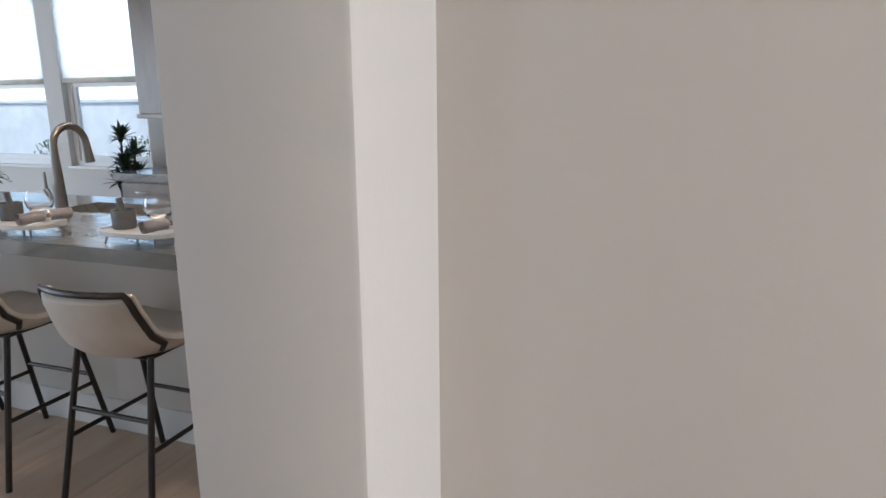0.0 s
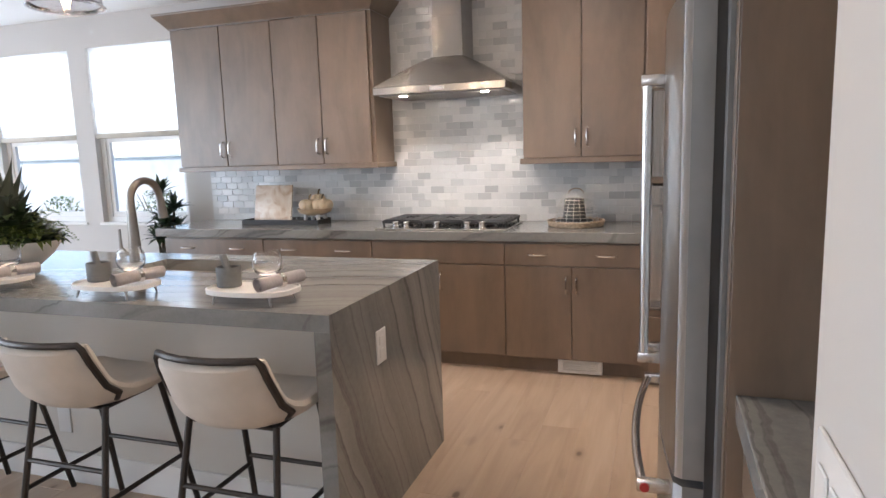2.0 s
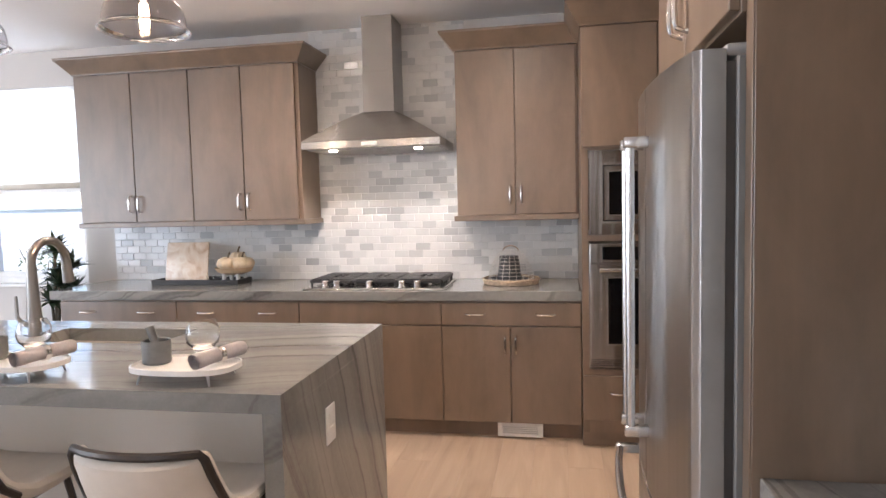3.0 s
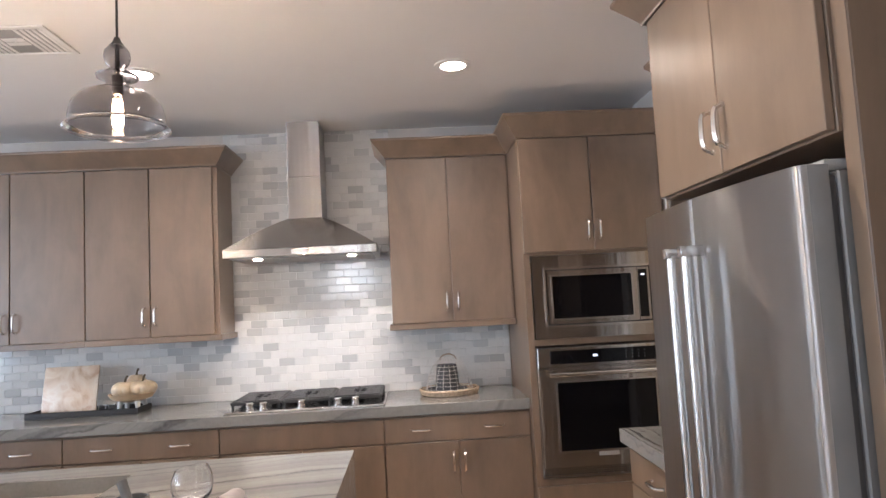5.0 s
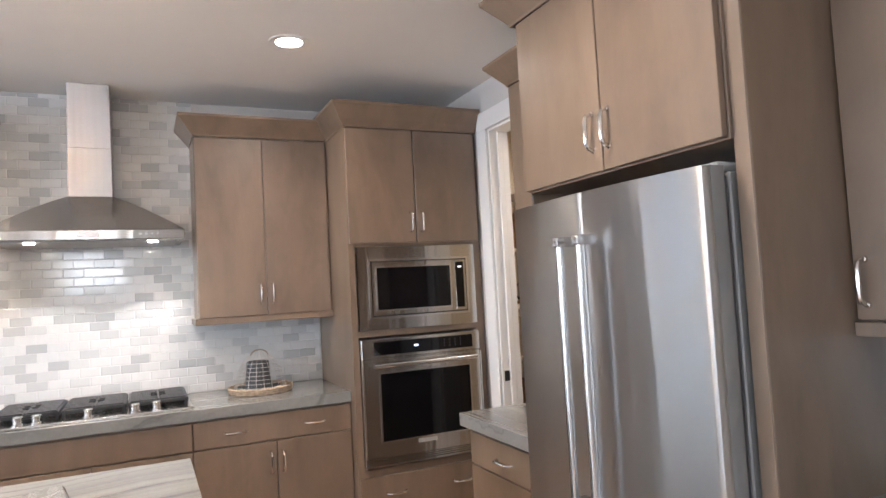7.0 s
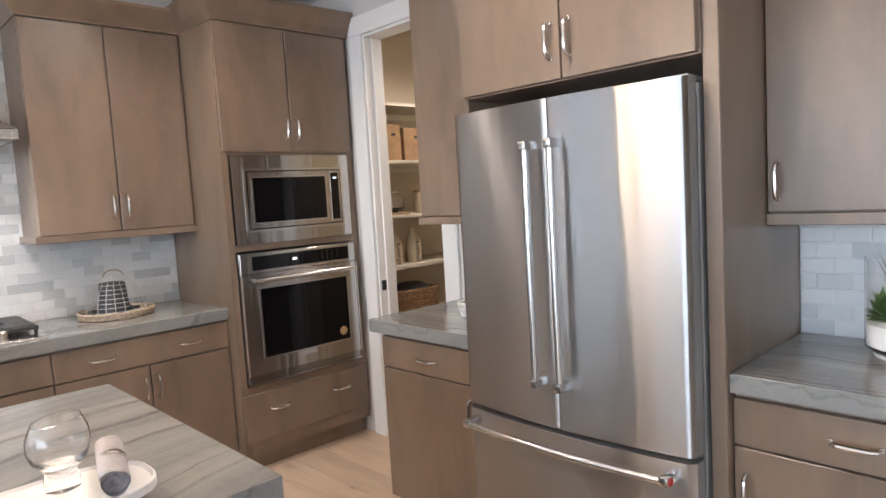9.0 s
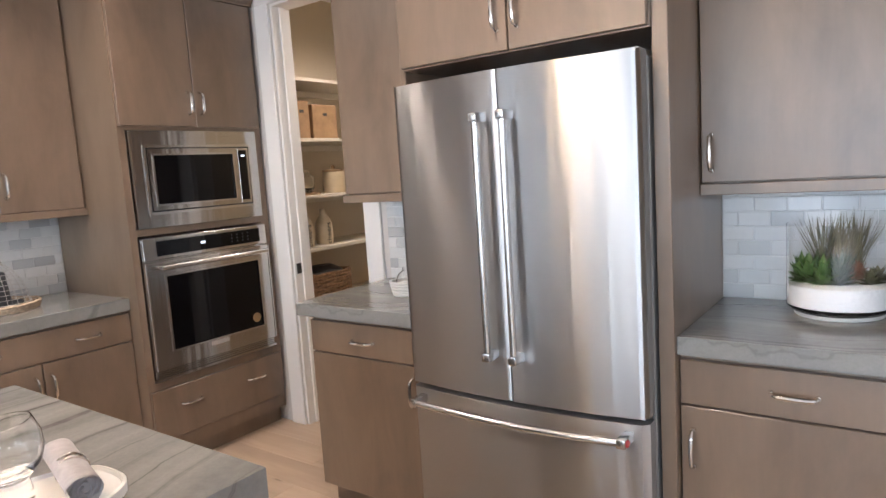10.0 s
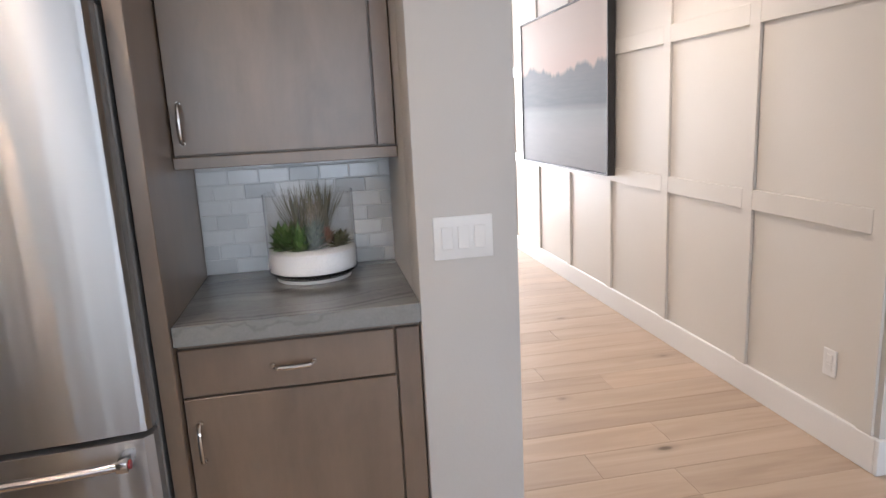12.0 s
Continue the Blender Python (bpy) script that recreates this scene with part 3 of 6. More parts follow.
box(_bm, 0.012, 0.045, 0.274, 0.281, 0.90, 0.96, 0.002)
part("strike_plate", _bm, M_BLACK, _t, "black strike plate")

# ---- cabinets ----


def pull_mesh(length=0.112, out=0.030):
    """A bow pull along z, standing out towards -y."""
    bm = B()
    pts = []
    for i in range(15):
        u = -1 + 2 * i / 14
        pts.append((0, -out * (0.84 + 0.16 * (1 - u * u)) * (1 - abs(u) ** 14) - 0.003, u * length / 2 * (1.0 if abs(u) < 0.99 else 1.05)))
    tube(bm, pts, [0.0062 + 0.0012 * (1 - (k / 7 - 1) ** 2) for k in range(15)], 8)
    for s in (-1, 1):
        cyl(bm, (0, -0.008, s * length / 2), (0, 0, s * length / 2), 0.0075, 0.009, 10)
    return mesh_of("handle", bm, M_CHROME)


PULL = pull_mesh()


def handle(parent, x, y, z, across=False):
    ob = new("handle", PULL)
    ob.parent = parent
    ob.matrix_basis = pose(x, y, z, 0, 90 if across else 0, 0)
    tagged(ob, "satin nickel bow pull")
    return ob


def front(parent, kind, x0, x1, z0, z1, pulls=()):
    bm = B()
    box(bm, x0 + 0.0033, x1 - 0.0033, -0.021, -0.001, z0 + 0.0033, z1 - 0.0033, 0.0018)
    d = part(kind, bm, M_WOOD, parent, "", False)
    for hx, hz, ac in pulls:
        handle(d, hx, -0.02, hz, ac)
    return d


def crown(parent, x0, x1, depth, z0, h=0.112, proj=0.085, left=True, right=True):
    prof = [(0.0, 0.0), (0.006, 0.0), (0.008, 0.008), (0.036, 0.042), (proj - 0.008, h - 0.022), (proj - 0.001, h - 0.015), (proj, h - 0.010), (proj, h), (0.0, h)]
    bm = B()
    rings = []
    for o, z in prof:
        xl, xr = x0 - (o if left else 0), x1 + (o if right else 0)
        rings.append([bm.verts.new(c) for c in ((xl, depth, z0 + z), (xl, -o - 0.02, z0 + z), (xr, -o - 0.02, z0 + z), (xr, depth, z0 + z))])
    for a, c in zip(rings, rings[1:]):
        for k in range(3):
            bm.faces.new((a[k], a[k + 1], c[k + 1], c[k]))
    bm.faces.new(rings[-1])
    return part("crown_moulding", bm, M_WOOD, parent, "", False)


def cabinet(name, loc, rz, w, d, z0, z1, label, fronts, toe=0.0, rail=0.0, rail_left=0.0, rail_right=0.0, group=""):
    """fronts: (kind, x0, x1, z0, z1, pulls). Origin at the face's left foot; the face looks to -y."""
    t = thing(name, loc, rz, label, "cabinet", group)
    bm = B()
    box(bm, 0, w, 0, d, z0, z1, 0.0015)
    part("body", bm, M_WOOD, t, "", False)
    if toe:
        bm = B()
        box(bm, 0, w, 0.055, d, 0, z0)
        part("toe_kick", bm, M_WOOD, t, "", False)
    if rail:
        bm = B()
        box(bm, -rail_left, w + rail_right, -0.03, -0.0, z0 - rail, z0 + 0.0, 0.002)
        if rail_left:
            box(bm, -rail_left, 0.012, 0.0, d, z0 - rail, z0, 0.002)
        if rail_right:
            box(bm, w - 0.012, w + rail_right, 0.0, d, z0 - rail, z0, 0.002)
        part("light_rail", bm, M_WOOD, t, "", False)
    for f in fronts:
        front(t, *f)
    return t


UZ0, UZ1 = 1.362, 2.405
# uppers left of the hood: two units of two doors
for x0, w, end in ((-4.055, 0.885, 0.0), (-3.17, 0.797, 0.024)):
    h = (w - end) / 2
    fronts = [("door", 0, h, UZ0, UZ1, [(h - 0.035, 1.49, False)]), ("door", h, 2 * h, UZ0, UZ1, [(h + 0.035, 1.49, False)])]
    t = cabinet("wall_cabinet", (x0, 4.77, 0), 0, w, 0.328, UZ0, UZ1, "taupe stained two-door wall cabinet with nickel pulls", fronts,
                rail=0.035, rail_left=0.018 if x0 < -4 else 0, rail_right=0.018 if x0 > -4 else 0, group="wall cabinets")
    crown(t, 0, w, 0.328, UZ1, left=x0 < -4, right=x0 > -4)
t = cabinet("wall_cabinet", (-1.318, 4.77, 0), 0, 0.77, 0.328, UZ0, UZ1, "taupe stained two-door wall cabinet beside the hood", [
    ("door", 0, 0.378, UZ0, UZ1, [(0.343, 1.49, False)]), ("door", 0.378, 0.756, UZ0, UZ1, [(0.413, 1.49, False)])],
    rail=0.035, rail_left=0.018, group="wall cabinets")
crown(t, 0, 0.77, 0.328, UZ1, right=False)

# base units of the hob wall
BZ0, DZ, BZ1 = 0.10, 0.70, 0.845


def base_front(w, drawers=1, split=None):
    h = w / 2
    out = []
    if drawers == 2:
        out.append(("drawer", 0, w, DZ, BZ1, [(w * 0.25, 0.772, True), (w * 0.75, 0.772, True)]))
    elif drawers == 1:
        out.append(("drawer", 0, w, DZ, BZ1, [(h, 0.772, True)]))
    else:
        out.append(("false_front", 0, w, DZ, BZ1))
    if split:
        out.append(("door", 0, h, BZ0 + 0.005, DZ, [(h - 0.032, 0.585, False)]))
        out.append(("door", h, w, BZ0 + 0.005, DZ, [(h + 0.032, 0.585, False)]))
    else:
        out.append(("door", 0, w, BZ0 + 0.005, DZ, [(0.035, 0.585, False)]))
    return out


for x0, x1, dr, lab in ((-4.03, -3.16, 2, "taupe stained base cabinet with a wide drawer"), (-3.16, -2.305, 2, "taupe stained base cabinet with a wide drawer"),
                        (-2.305, -1.386, 0, "taupe stained base cabinet under the gas cooktop"), (-1.386, -0.548, 2, "taupe stained base cabinet with drawer above two doors")):
    cabinet("base_cabinet", (x0, 4.485, 0), 0, x1 - x0, 0.60, BZ0, BZ1 + 0.006, lab, base_front(x1 - x0, dr, True), toe=0.1, group="base cabinets")

# countertops


def slab(name, x0, x1, y0, y1, z1, thick, loc, rz, label):
    bm = B()
    box(bm, x0, x1, y0, y1, z1 - thick, z1, 0.003, 2)
    t = new(name, mesh_of(name, bm, M_STONE, False))
    t.matrix_world = pose(*loc, 0, 0, rz)
    return tagged(t, label, "countertop")


slab("countertop", -4.095, -0.548, 4.45, BACK - 0.001, 0.914, 0.06, (0, 0, 0), 0, "grey veined quartzite countertop along the hob wall")

# tall oven cabinet
TX0, TX1, TY = -0.546, 0.285, 4.38
t = thing("oven_cabinet", (TX0, TY, 0), 0, "tall taupe stained cabinet housing microwave and oven", "cabinet")
W = TX1 - TX0
for nm, q in (("side_panel", (0, 0.036, 0.0, 0.71, 0.10, UZ1)), ("side_panel", (W - 0.05, W, 0.0, 0.71, 0.10, UZ1)),
              ("upper_box", (0.036, W - 0.05, 0.0, 0.71, 1.722, UZ1)), ("shelf", (0.036, W - 0.05, 0.0, 0.71, 1.21, 1.245)),
              ("lower_box", (0.036, W - 0.05, 0.0, 0.71, 0.10, 0.475)), ("back_panel", (0.036, W - 0.05, 0.69, 0.71, 0.475, 1.722)),
              ("toe_kick", (0.0, W, 0.055, 0.71, 0, 0.10))):
    _bm = B()
    box(_bm, *q)
    part(nm, _bm, M_WOOD, t, "", False)
front(t, "door", 0.0, 0.412, 1.737, UZ1, [(0.378, 1.86, False)])
front(t, "door", 0.412, 0.818, 1.737, UZ1, [(0.446, 1.86, False)])
front(t, "drawer", 0.0, 0.815, 0.175, 0.44, [(0.21, 0.34, True), (0.62, 0.34, True)])
crown(t, 0, W, 0.71, UZ1, h=0.13, right=False)


def wall_oven():
    t = thing("wall_oven", (-0.505, 4.38, 0.488), 0, "stainless steel single wall oven with black glass door", "oven")
    w, h = 0.74, 0.71
    bm = B()
    box(bm, 0, w, -0.012, 0.55, 0, h, 0.002)
    part("body", bm, M_STEEL, t, "", False)
    bm = B()
    box(bm, 0.0, w, -0.03, -0.012, 0.60, h, 0.003)
    c = part("control_panel", bm, M_STEEL, t)
    bm = B()
    box(bm, 0.07, w - 0.05, -0.0345, -0.0302, 0.618, 0.692, 0.001)
    part("control_glass", bm, M_BLACKGLASS, c, "black glass control strip")
    bm = B()
    box(bm, 0.312, 0.338, -0.0365, -0.0347, 0.652, 0.664)
    part("display", bm, M_DISPLAY, c, "lit clock display")
    for k in range(3):
        for j in range(4):
            bm = B()
            box(bm, 0.50 + 0.035 * j, 0.508 + 0.035 * j, -0.0358, -0.0347, 0.636 + 0.018 * k, 0.641 + 0.018 * k)
            part("key_mark", bm, M_DARK, c, "", False)
    bm = B()
    ring(bm, 0, w, 0.05, 0.592, 0.10, w - 0.08, 0.14, 0.515, -0.034, -0.012)
    d = part("oven_door", bm, M_STEEL, t)
    bm = B()
    box(bm, 0.10, w - 0.08, -0.030, -0.014, 0.14, 0.515)
    part("window", bm, M_BLACKGLASS, d, "black oven glass")
    bm = B()
    ring(bm, 0.091, w - 0.071, 0.131, 0.524, 0.1005, w - 0.0805, 0.1405, 0.5145, -0.039, -0.0341)
    part("window_lip", bm, M_HANDLE, d, "bright steel lip round the glass", False)
    for x in (-0.004, w - 0.006):
        bm = B()
        box(bm, x, x + 0.010, -0.038, -0.0125, 0.052, 0.590, 0.003, 2)
        part("door_edge", bm, M_HANDLE, d, "bright rounded door edge", False)
    bm = B()
    cyl(bm, (0.05, -0.088, 0.565), (w - 0.05, -0.088, 0.565), 0.0125, None, 16)
    for x in (0.075, w - 0.075):
        box(bm, x - 0.012, x + 0.012, -0.088, -0.034, 0.557, 0.573, 0.003)
    part("handle", bm, M_HANDLE, d, "polished bar handle")
    bm = B()
    box(bm, 0.31, 0.425, -0.0365, -0.034, 0.105, 0.128, 0.001)
    part("badge", bm, M_GREY, d, "small maker's plate")
    bm = B()
    cyl(bm, (0.62, -0.0335, 0.19), (0.62, -0.030, 0.19), 0.026, None, 24)
    part("medallion", bm, plain("amber_sticker", (0.35, 0.22, 0.10), 0.5), d, "round sticker on the glass")
    bm = B()
    box(bm, 0, w, -0.03, -0.012, 0.0, 0.012)
    for k in range(3):
        box(bm, 0.01, w - 0.01, -0.026, -0.012, 0.017 + 0.011 * k, 0.022 + 0.011 * k)
    part("vent_grille", bm, M_STEEL, t, "", False)


def microwave():
    t = thing("microwave", (-0.505, 4.38, 1.247), 0, "built-in stainless steel microwave with trim frame", "microwave")
    w, h = 0.74, 0.472
    bm = B()
    ring(bm, 0, w, 0, h, 0.075, w - 0.062, 0.075, 0.39, -0.016, 0.0)
    part("trim_frame", bm, M_STEEL, t, "", False)
    bm = B()
    box(bm, 0.075, w - 0.062, 0.004, 0.45, 0.075, 0.39)
    part("body", bm, M_DARK, t, "", False)
    bm = B()
    ring(bm, 0.08, 0.60, 0.082, 0.384, 0.108, 0.565, 0.112, 0.352, -0.028, 0.0)
    d = part("microwave_door", bm, M_STEEL, t)
    bm = B()
    box(bm, 0.108, 0.565, -0.024, -0.004, 0.112, 0.352)
    part("window", bm, M_BLACKGLASS, d, "black microwave glass")
    bm = B()
    ring(bm, 0.0995, 0.5735, 0.1035, 0.3605, 0.1085, 0.5645, 0.1125, 0.3515, -0.033, -0.0281)
    part("window_lip", bm, M_HANDLE, d, "bright steel lip round the glass", False)
    bm = B()
    ring(bm, 0.062, w - 0.049, 0.062, 0.403, 0.0755, w - 0.0625, 0.0755, 0.3895, -0.024, -0.0161)
    part("inner_bezel", bm, M_HANDLE, t, "bright steel bezel round the door", False)
    bm = B()
    box(bm, 0.603, w - 0.066, -0.026, 0.0, 0.082, 0.384, 0.002)
    c = part("control_panel", bm, M_STEEL, t)
    bm = B()
    box(bm, 0.608, w - 0.082, -0.0285, -0.0262, 0.10, 0.37)
    part("control_glass", bm, M_BLACKGLASS, c, "black glass control strip")
    bm = B()
    box(bm, 0.622, 0.644, -0.0302, -0.0287, 0.336, 0.345)
    part("display", bm, M_DISPLAY, c, "lit clock display")


wall_oven()
microwave()

# ---- fridge wall ----
R = -90
# end panel, over-fridge cabinet, left panel
_t = thing("fridge_side_panel", (-0.324, 1.946, 0), R, "taupe stained tall panel beside the fridge", "panel", "fridge panels")
_bm = B()
box(_bm, 0, 0.044, 0.0035, 0.617, 0, UZ1, 0.002)
part("board", _bm, M_WOOD, _t, "", False)
_bm = B()
box(_bm, 0.0005, 0.0435, 0, 0.003, 0, UZ1, 0.001)
part("edge_band", _bm, M_WOOD, _t, "", False)
_t = thing("fridge_side_panel", (-0.324, 2.84, 0), R, "taupe stained tall panel beside the fridge", "panel", "fridge panels")
_bm = B()
box(_bm, 0, 0.022, 0.0035, 0.617, 0, UZ1, 0.002)
part("board", _bm, M_WOOD, _t, "", False)
_bm = B()
box(_bm, 0.0005, 0.0215, 0, 0.003, 0, UZ1, 0.001)
part("edge_band", _bm, M_WOOD, _t, "", False)
FW = 2.818 - 1.946
t = cabinet("fridge_top_cabinet", (-0.333, 2.818, 0), R, FW, 0.63, 1.79, UZ1, "taupe stained two-door cabinet above the fridge", [
    ("door", 0.0, 0.436, 1.792, UZ1, [(0.40, 1.915, False)]), ("door", 0.436, FW - 0.002, 1.792, UZ1, [(0.472, 1.915, False)])])
crown(t, -0.022, FW + 0.042, 0.63, UZ1)

# units left and right of the fridge
t = cabinet("wall_cabinet", (0.02, 3.468, 0), R, 0.626, 0.278, 1.35, UZ1, "taupe stained single-door wall cabinet beside the pantry", [
    ("door", 0, 0.626, 1.352, UZ1, [(0.59, 1.47, False)])], rail=0.035, rail_left=0.012, group="wall cabinets")
crown(t, 0, 0.626, 0.278, UZ1, right=False)
t = cabinet("wall_cabinet", (0.02, 1.901, 0), R, 0.659, 0.278, 1.338, UZ1, "taupe stained single-door wall cabinet above the terrarium", [
    ("door", 0, 0.597, 1.34, UZ1, [(0.033, 1.435, False)]), ("filler", 0.597, 0.659, 1.34, UZ1)], rail=0.035, group="wall cabinets")
crown(t, 0, 0.659, 0.278, UZ1, left=False, right=False)
cabinet("base_cabinet", (-0.30, 3.43, 0), R, 0.588, 0.6, BZ0, BZ1 + 0.006, "taupe stained base cabinet with one drawer and one door", [
    ("drawer", 0, 0.588, 0.705, BZ1, [(0.30, 0.772, True)]), ("door", 0, 0.588, 0.105, 0.705, [(0.55, 0.60, False)])], toe=0.1, group="base cabinets")
cabinet("base_cabinet", (-0.266, 1.901, 0), R, 0.659, 0.565, BZ0, BZ1 + 0.006, "taupe stained base cabinet with one drawer and one door", [
    ("drawer", 0, 0.586, 0.705, BZ1, [(0.301, 0.775, True)]), ("door", 0, 0.586, 0.105, 0.705, [(0.038, 0.575, False)]),
    ("filler", 0.586, 0.659, 0.105, BZ1)], toe=0.1, group="base cabinets")
slab("countertop", 0, 0.648, 0, 0.64, 0.914, 0.056, (-0.341, 3.488, 0), R, "grey veined quartzite countertop beside the pantry")
slab("countertop", 0, 0.661, 0, 0.604, 0.914, 0.056, (-0.305, 1.901, 0), R, "grey veined quartzite countertop beside the wall end")


def fridge():
    t = thing("fridge", (-0.345, 2.805, 0), R, "stainless steel french-door fridge with bottom freezer drawer", "fridge")
    w = 0.853
    bm = B()
    box(bm, 0.002, w - 0.002, 0.008, 0.64, 0.03, 1.715, 0.004)
    part("body", bm, M_BODY, t, "", False)
    bm = B()
    box(bm, 0.012, w - 0.012, -0.012, 0.008, 0.10, 1.705)
    part("gasket", bm, M_DARK, t, "dark door gasket", False)

    def bowed(x0, x1, z0, z1, edge0, edge1):
        """A door skin bowed across the whole width, with rounded outer edges."""
        pts = [(x0, -0.012)]
        n = 18
        for i in range(n + 1):
            x = x0 + (x1 - x0) * i / n
            y = -0.072 - 0.034 * (1 - (2 * x / w - 1) ** 2)
            d0, d1 = x - x0, x1 - x
            r = 0.016
            for dd, on in ((d0, edge0), (d1, edge1)):
                rr = r if on else 0.005
                if dd < rr:
                    y += rr - math.sqrt(max(rr * rr - (rr - dd) ** 2, 0))
            pts.append((x, y))
            if i == 0 or i == n - 1:
                for q in (0.25, 0.6):
                    xx = x + (x1 - x0) / n * q
                    yy = -0.072 - 0.034 * (1 - (2 * xx / w - 1) ** 2)
                    for dd, on in ((xx - x0, edge0), (x1 - xx, edge1)):
                        rr = r if on else 0.005
                        if dd < rr:
                            yy += rr - math.sqrt(max(rr * rr - (rr - dd) ** 2, 0))
                    pts.append((xx, yy))
        pts.append((x1, -0.012))
        bm = B()
        prism(bm, pts, z0, z1)
        return bm
    dl = part("fridge_door", bowed(0.0, 0.4265, 0.69, 1.727, True, False), M_STEELV, t)
    dr = part("fridge_door", bowed(0.4295, w, 0.69, 1.727, False, True), M_STEELV, t)
    fz = part("freezer_drawer", bowed(0.0, w, 0.10, 0.672, True, True), M_STEELV, t)
    for d in (dl, dr, fz):
        d.data.materials.append(M_BODY)
        for f in d.data.polygons:
            if abs(f.normal.x) > 0.93 or abs(f.normal.z) > 0.9:
                f.material_index = 1
    for d, x in ((dl, 0.374), (dr, 0.468)):
        bm = B()
        cyl(bm, (x, -0.15, 0.845), (x, -0.15, 1.60), 0.0115, None, 20)
        for z in (0.842, 1.588):
            box(bm, x - 0.014, x + 0.014, -0.166, -0.10, z - 0.014, z + 0.014, 0.004, 2)
        part("handle", bm, M_HANDLE, d, "long tubular steel handle")
    bm = B()
    pts = []
    for i in range(21):
        x = 0.05 + (w - 0.10) * i / 20
        pts.append((x, -0.112 - 0.036 * (1 - (2 * x / w - 1) ** 2) - 0.02, 0.638))
    tube(bm, pts, 0.0115, 14)
    for x, y in ((0.055, pts[0][1]), (w - 0.055, pts[-1][1])):
        box(bm, x - 0.014, x + 0.014, y - 0.014, -0.075, 0.624, 0.652, 0.004, 2)
    hd = part("handle", bm, M_HANDLE, fz, "long bowed steel handle")
    for x, s in ((0.041, -1), (w - 0.041, 1)):
        bm = B()
        cyl(bm, (x, pts[0][1] + 0.004, 0.638), (x + s * 0.004, pts[0][1] + 0.004, 0.638), 0.011, None, 20)
        part("medallion", bm, M_RED, fz, "red round end medallion")
    for x0, x1 in ((0.02, 0.13), (w - 0.13, w - 0.02)):
        bm = B()
        box(bm, x0, x1, -0.008, 0.10, 1.715, 1.742, 0.008, 2)
        part("hinge_cover", bm, M_GREY, t, "grey plastic hinge cover")
    bm = B()
    for k in range(5):
        box(bm, 0.02, w - 0.02, -0.03, 0.0, 0.03 + 0.013 * k, 0.038 + 0.013 * k)
    part("base_grille", bm, M_DARK, t, "", False)
    for x in (0.05, w - 0.05):
        for y in (0.05, 0.55):
            bm = B()
            cyl(bm, (x, y, 0), (x, y, 0.03), 0.02, None, 12)
            part("foot", bm, M_DARK, t)


fridge()

# ---- island ----
IX0, IX1, IY0, IY1 = -4.45, -1.458, 2.316, 3.396
SINK = (-2.90, -2.26, 2.93, 3.22)
t = thing("kitchen_island", (0, 0, 0), 0, "kitchen island with painted seating side under a waterfall top", "kitchen island")
sx0, sx1, sy0, sy1 = SINK
_bm = B()
box(_bm, IX0 + 0.06, IX1 - 0.062, 2.585, 2.63, 0.0, 0.853)
part("seating_panel", _bm, M_PANEL, t, "off-white painted seating side", False)
_bm = B()
box(_bm, IX0 + 0.06, IX1 - 0.062, 2.63, IY1 - 0.03, 0.10, 0.62)
part("body", _bm, M_WOOD, t, "", False)
_bm = B()
box(_bm, IX0 + 0.06, sx0 - 0.02, 2.63, IY1 - 0.03, 0.62, 0.853)
part("end_box", _bm, M_WOOD, t, "", False)
_bm = B()
box(_bm, sx1 + 0.02, IX1 - 0.062, 2.63, IY1 - 0.03, 0.62, 0.853)
part("end_box", _bm, M_WOOD, t, "", False)
_bm = B()
box(_bm, sx0 - 0.02, sx1 + 0.02, sy1 + 0.02, IY1 - 0.03, 0.62, 0.853)
part("sink_front", _bm, M_WOOD, t, "", False)
_bm = B()
box(_bm, IX0 + 0.06, IX1 - 0.062, 2.63, IY1 - 0.09, 0.0, 0.10)
part("toe_kick", _bm, M_WOOD, t, "", False)
_bm = B()
box(_bm, IX0 + 0.06, IX1 - 0.062, 2.570, 2.585, 0, 0.145, 0.003)
part("baseboard", _bm, M_WHITE, t, "tall white baseboard", False)
_bm = B()
box(_bm, -3.005, -2.93, 2.579, 2.585, 0.232, 0.35, 0.002)
part("outlet_plate", _bm, M_PLASTIC, t, "white outlet plate")
t = thing("island_countertop", (0, 0, 0), 0, "grey veined quartzite island top with waterfall ends", "countertop")
_bm = B()
zt, zb = 0.914, 0.856
for x0, x1, y0, y1 in ((IX0, sx0, IY0, IY1), (sx1, IX1, IY0, IY1), (sx0, sx1, IY0, sy0), (sx0, sx1, sy1, IY1)):
    box(_bm, x0, x1, y0, y1, zb, zt)
bmesh.ops.remove_doubles(_bm, verts=_bm.verts, dist=1e-5)
part("top", _bm, M_STONE, t, "", False)
for x0, x1 in ((IX1 - 0.06, IX1), (IX0, IX0 + 0.06)):
    _bm = B()
    box(_bm, x0, x1, IY0, IY1, 0, zb, 0.001)
    part("waterfall_panel", _bm, M_STONE, t, "", False)
_bm = B()
box(_bm, IX1, IX1 + 0.006, 2.655, 2.738, 0.635, 0.765, 0.002)
part("outlet_plate", _bm, M_PLASTIC, t, "white outlet plate")
_bm = B()
for z in (0.675, 0.725):
    box(_bm, IX1 + 0.006, IX1 + 0.0085, 2.675, 2.718, z - 0.017, z + 0.017, 0.002)
part("socket", _bm, M_PLASTIC, t)

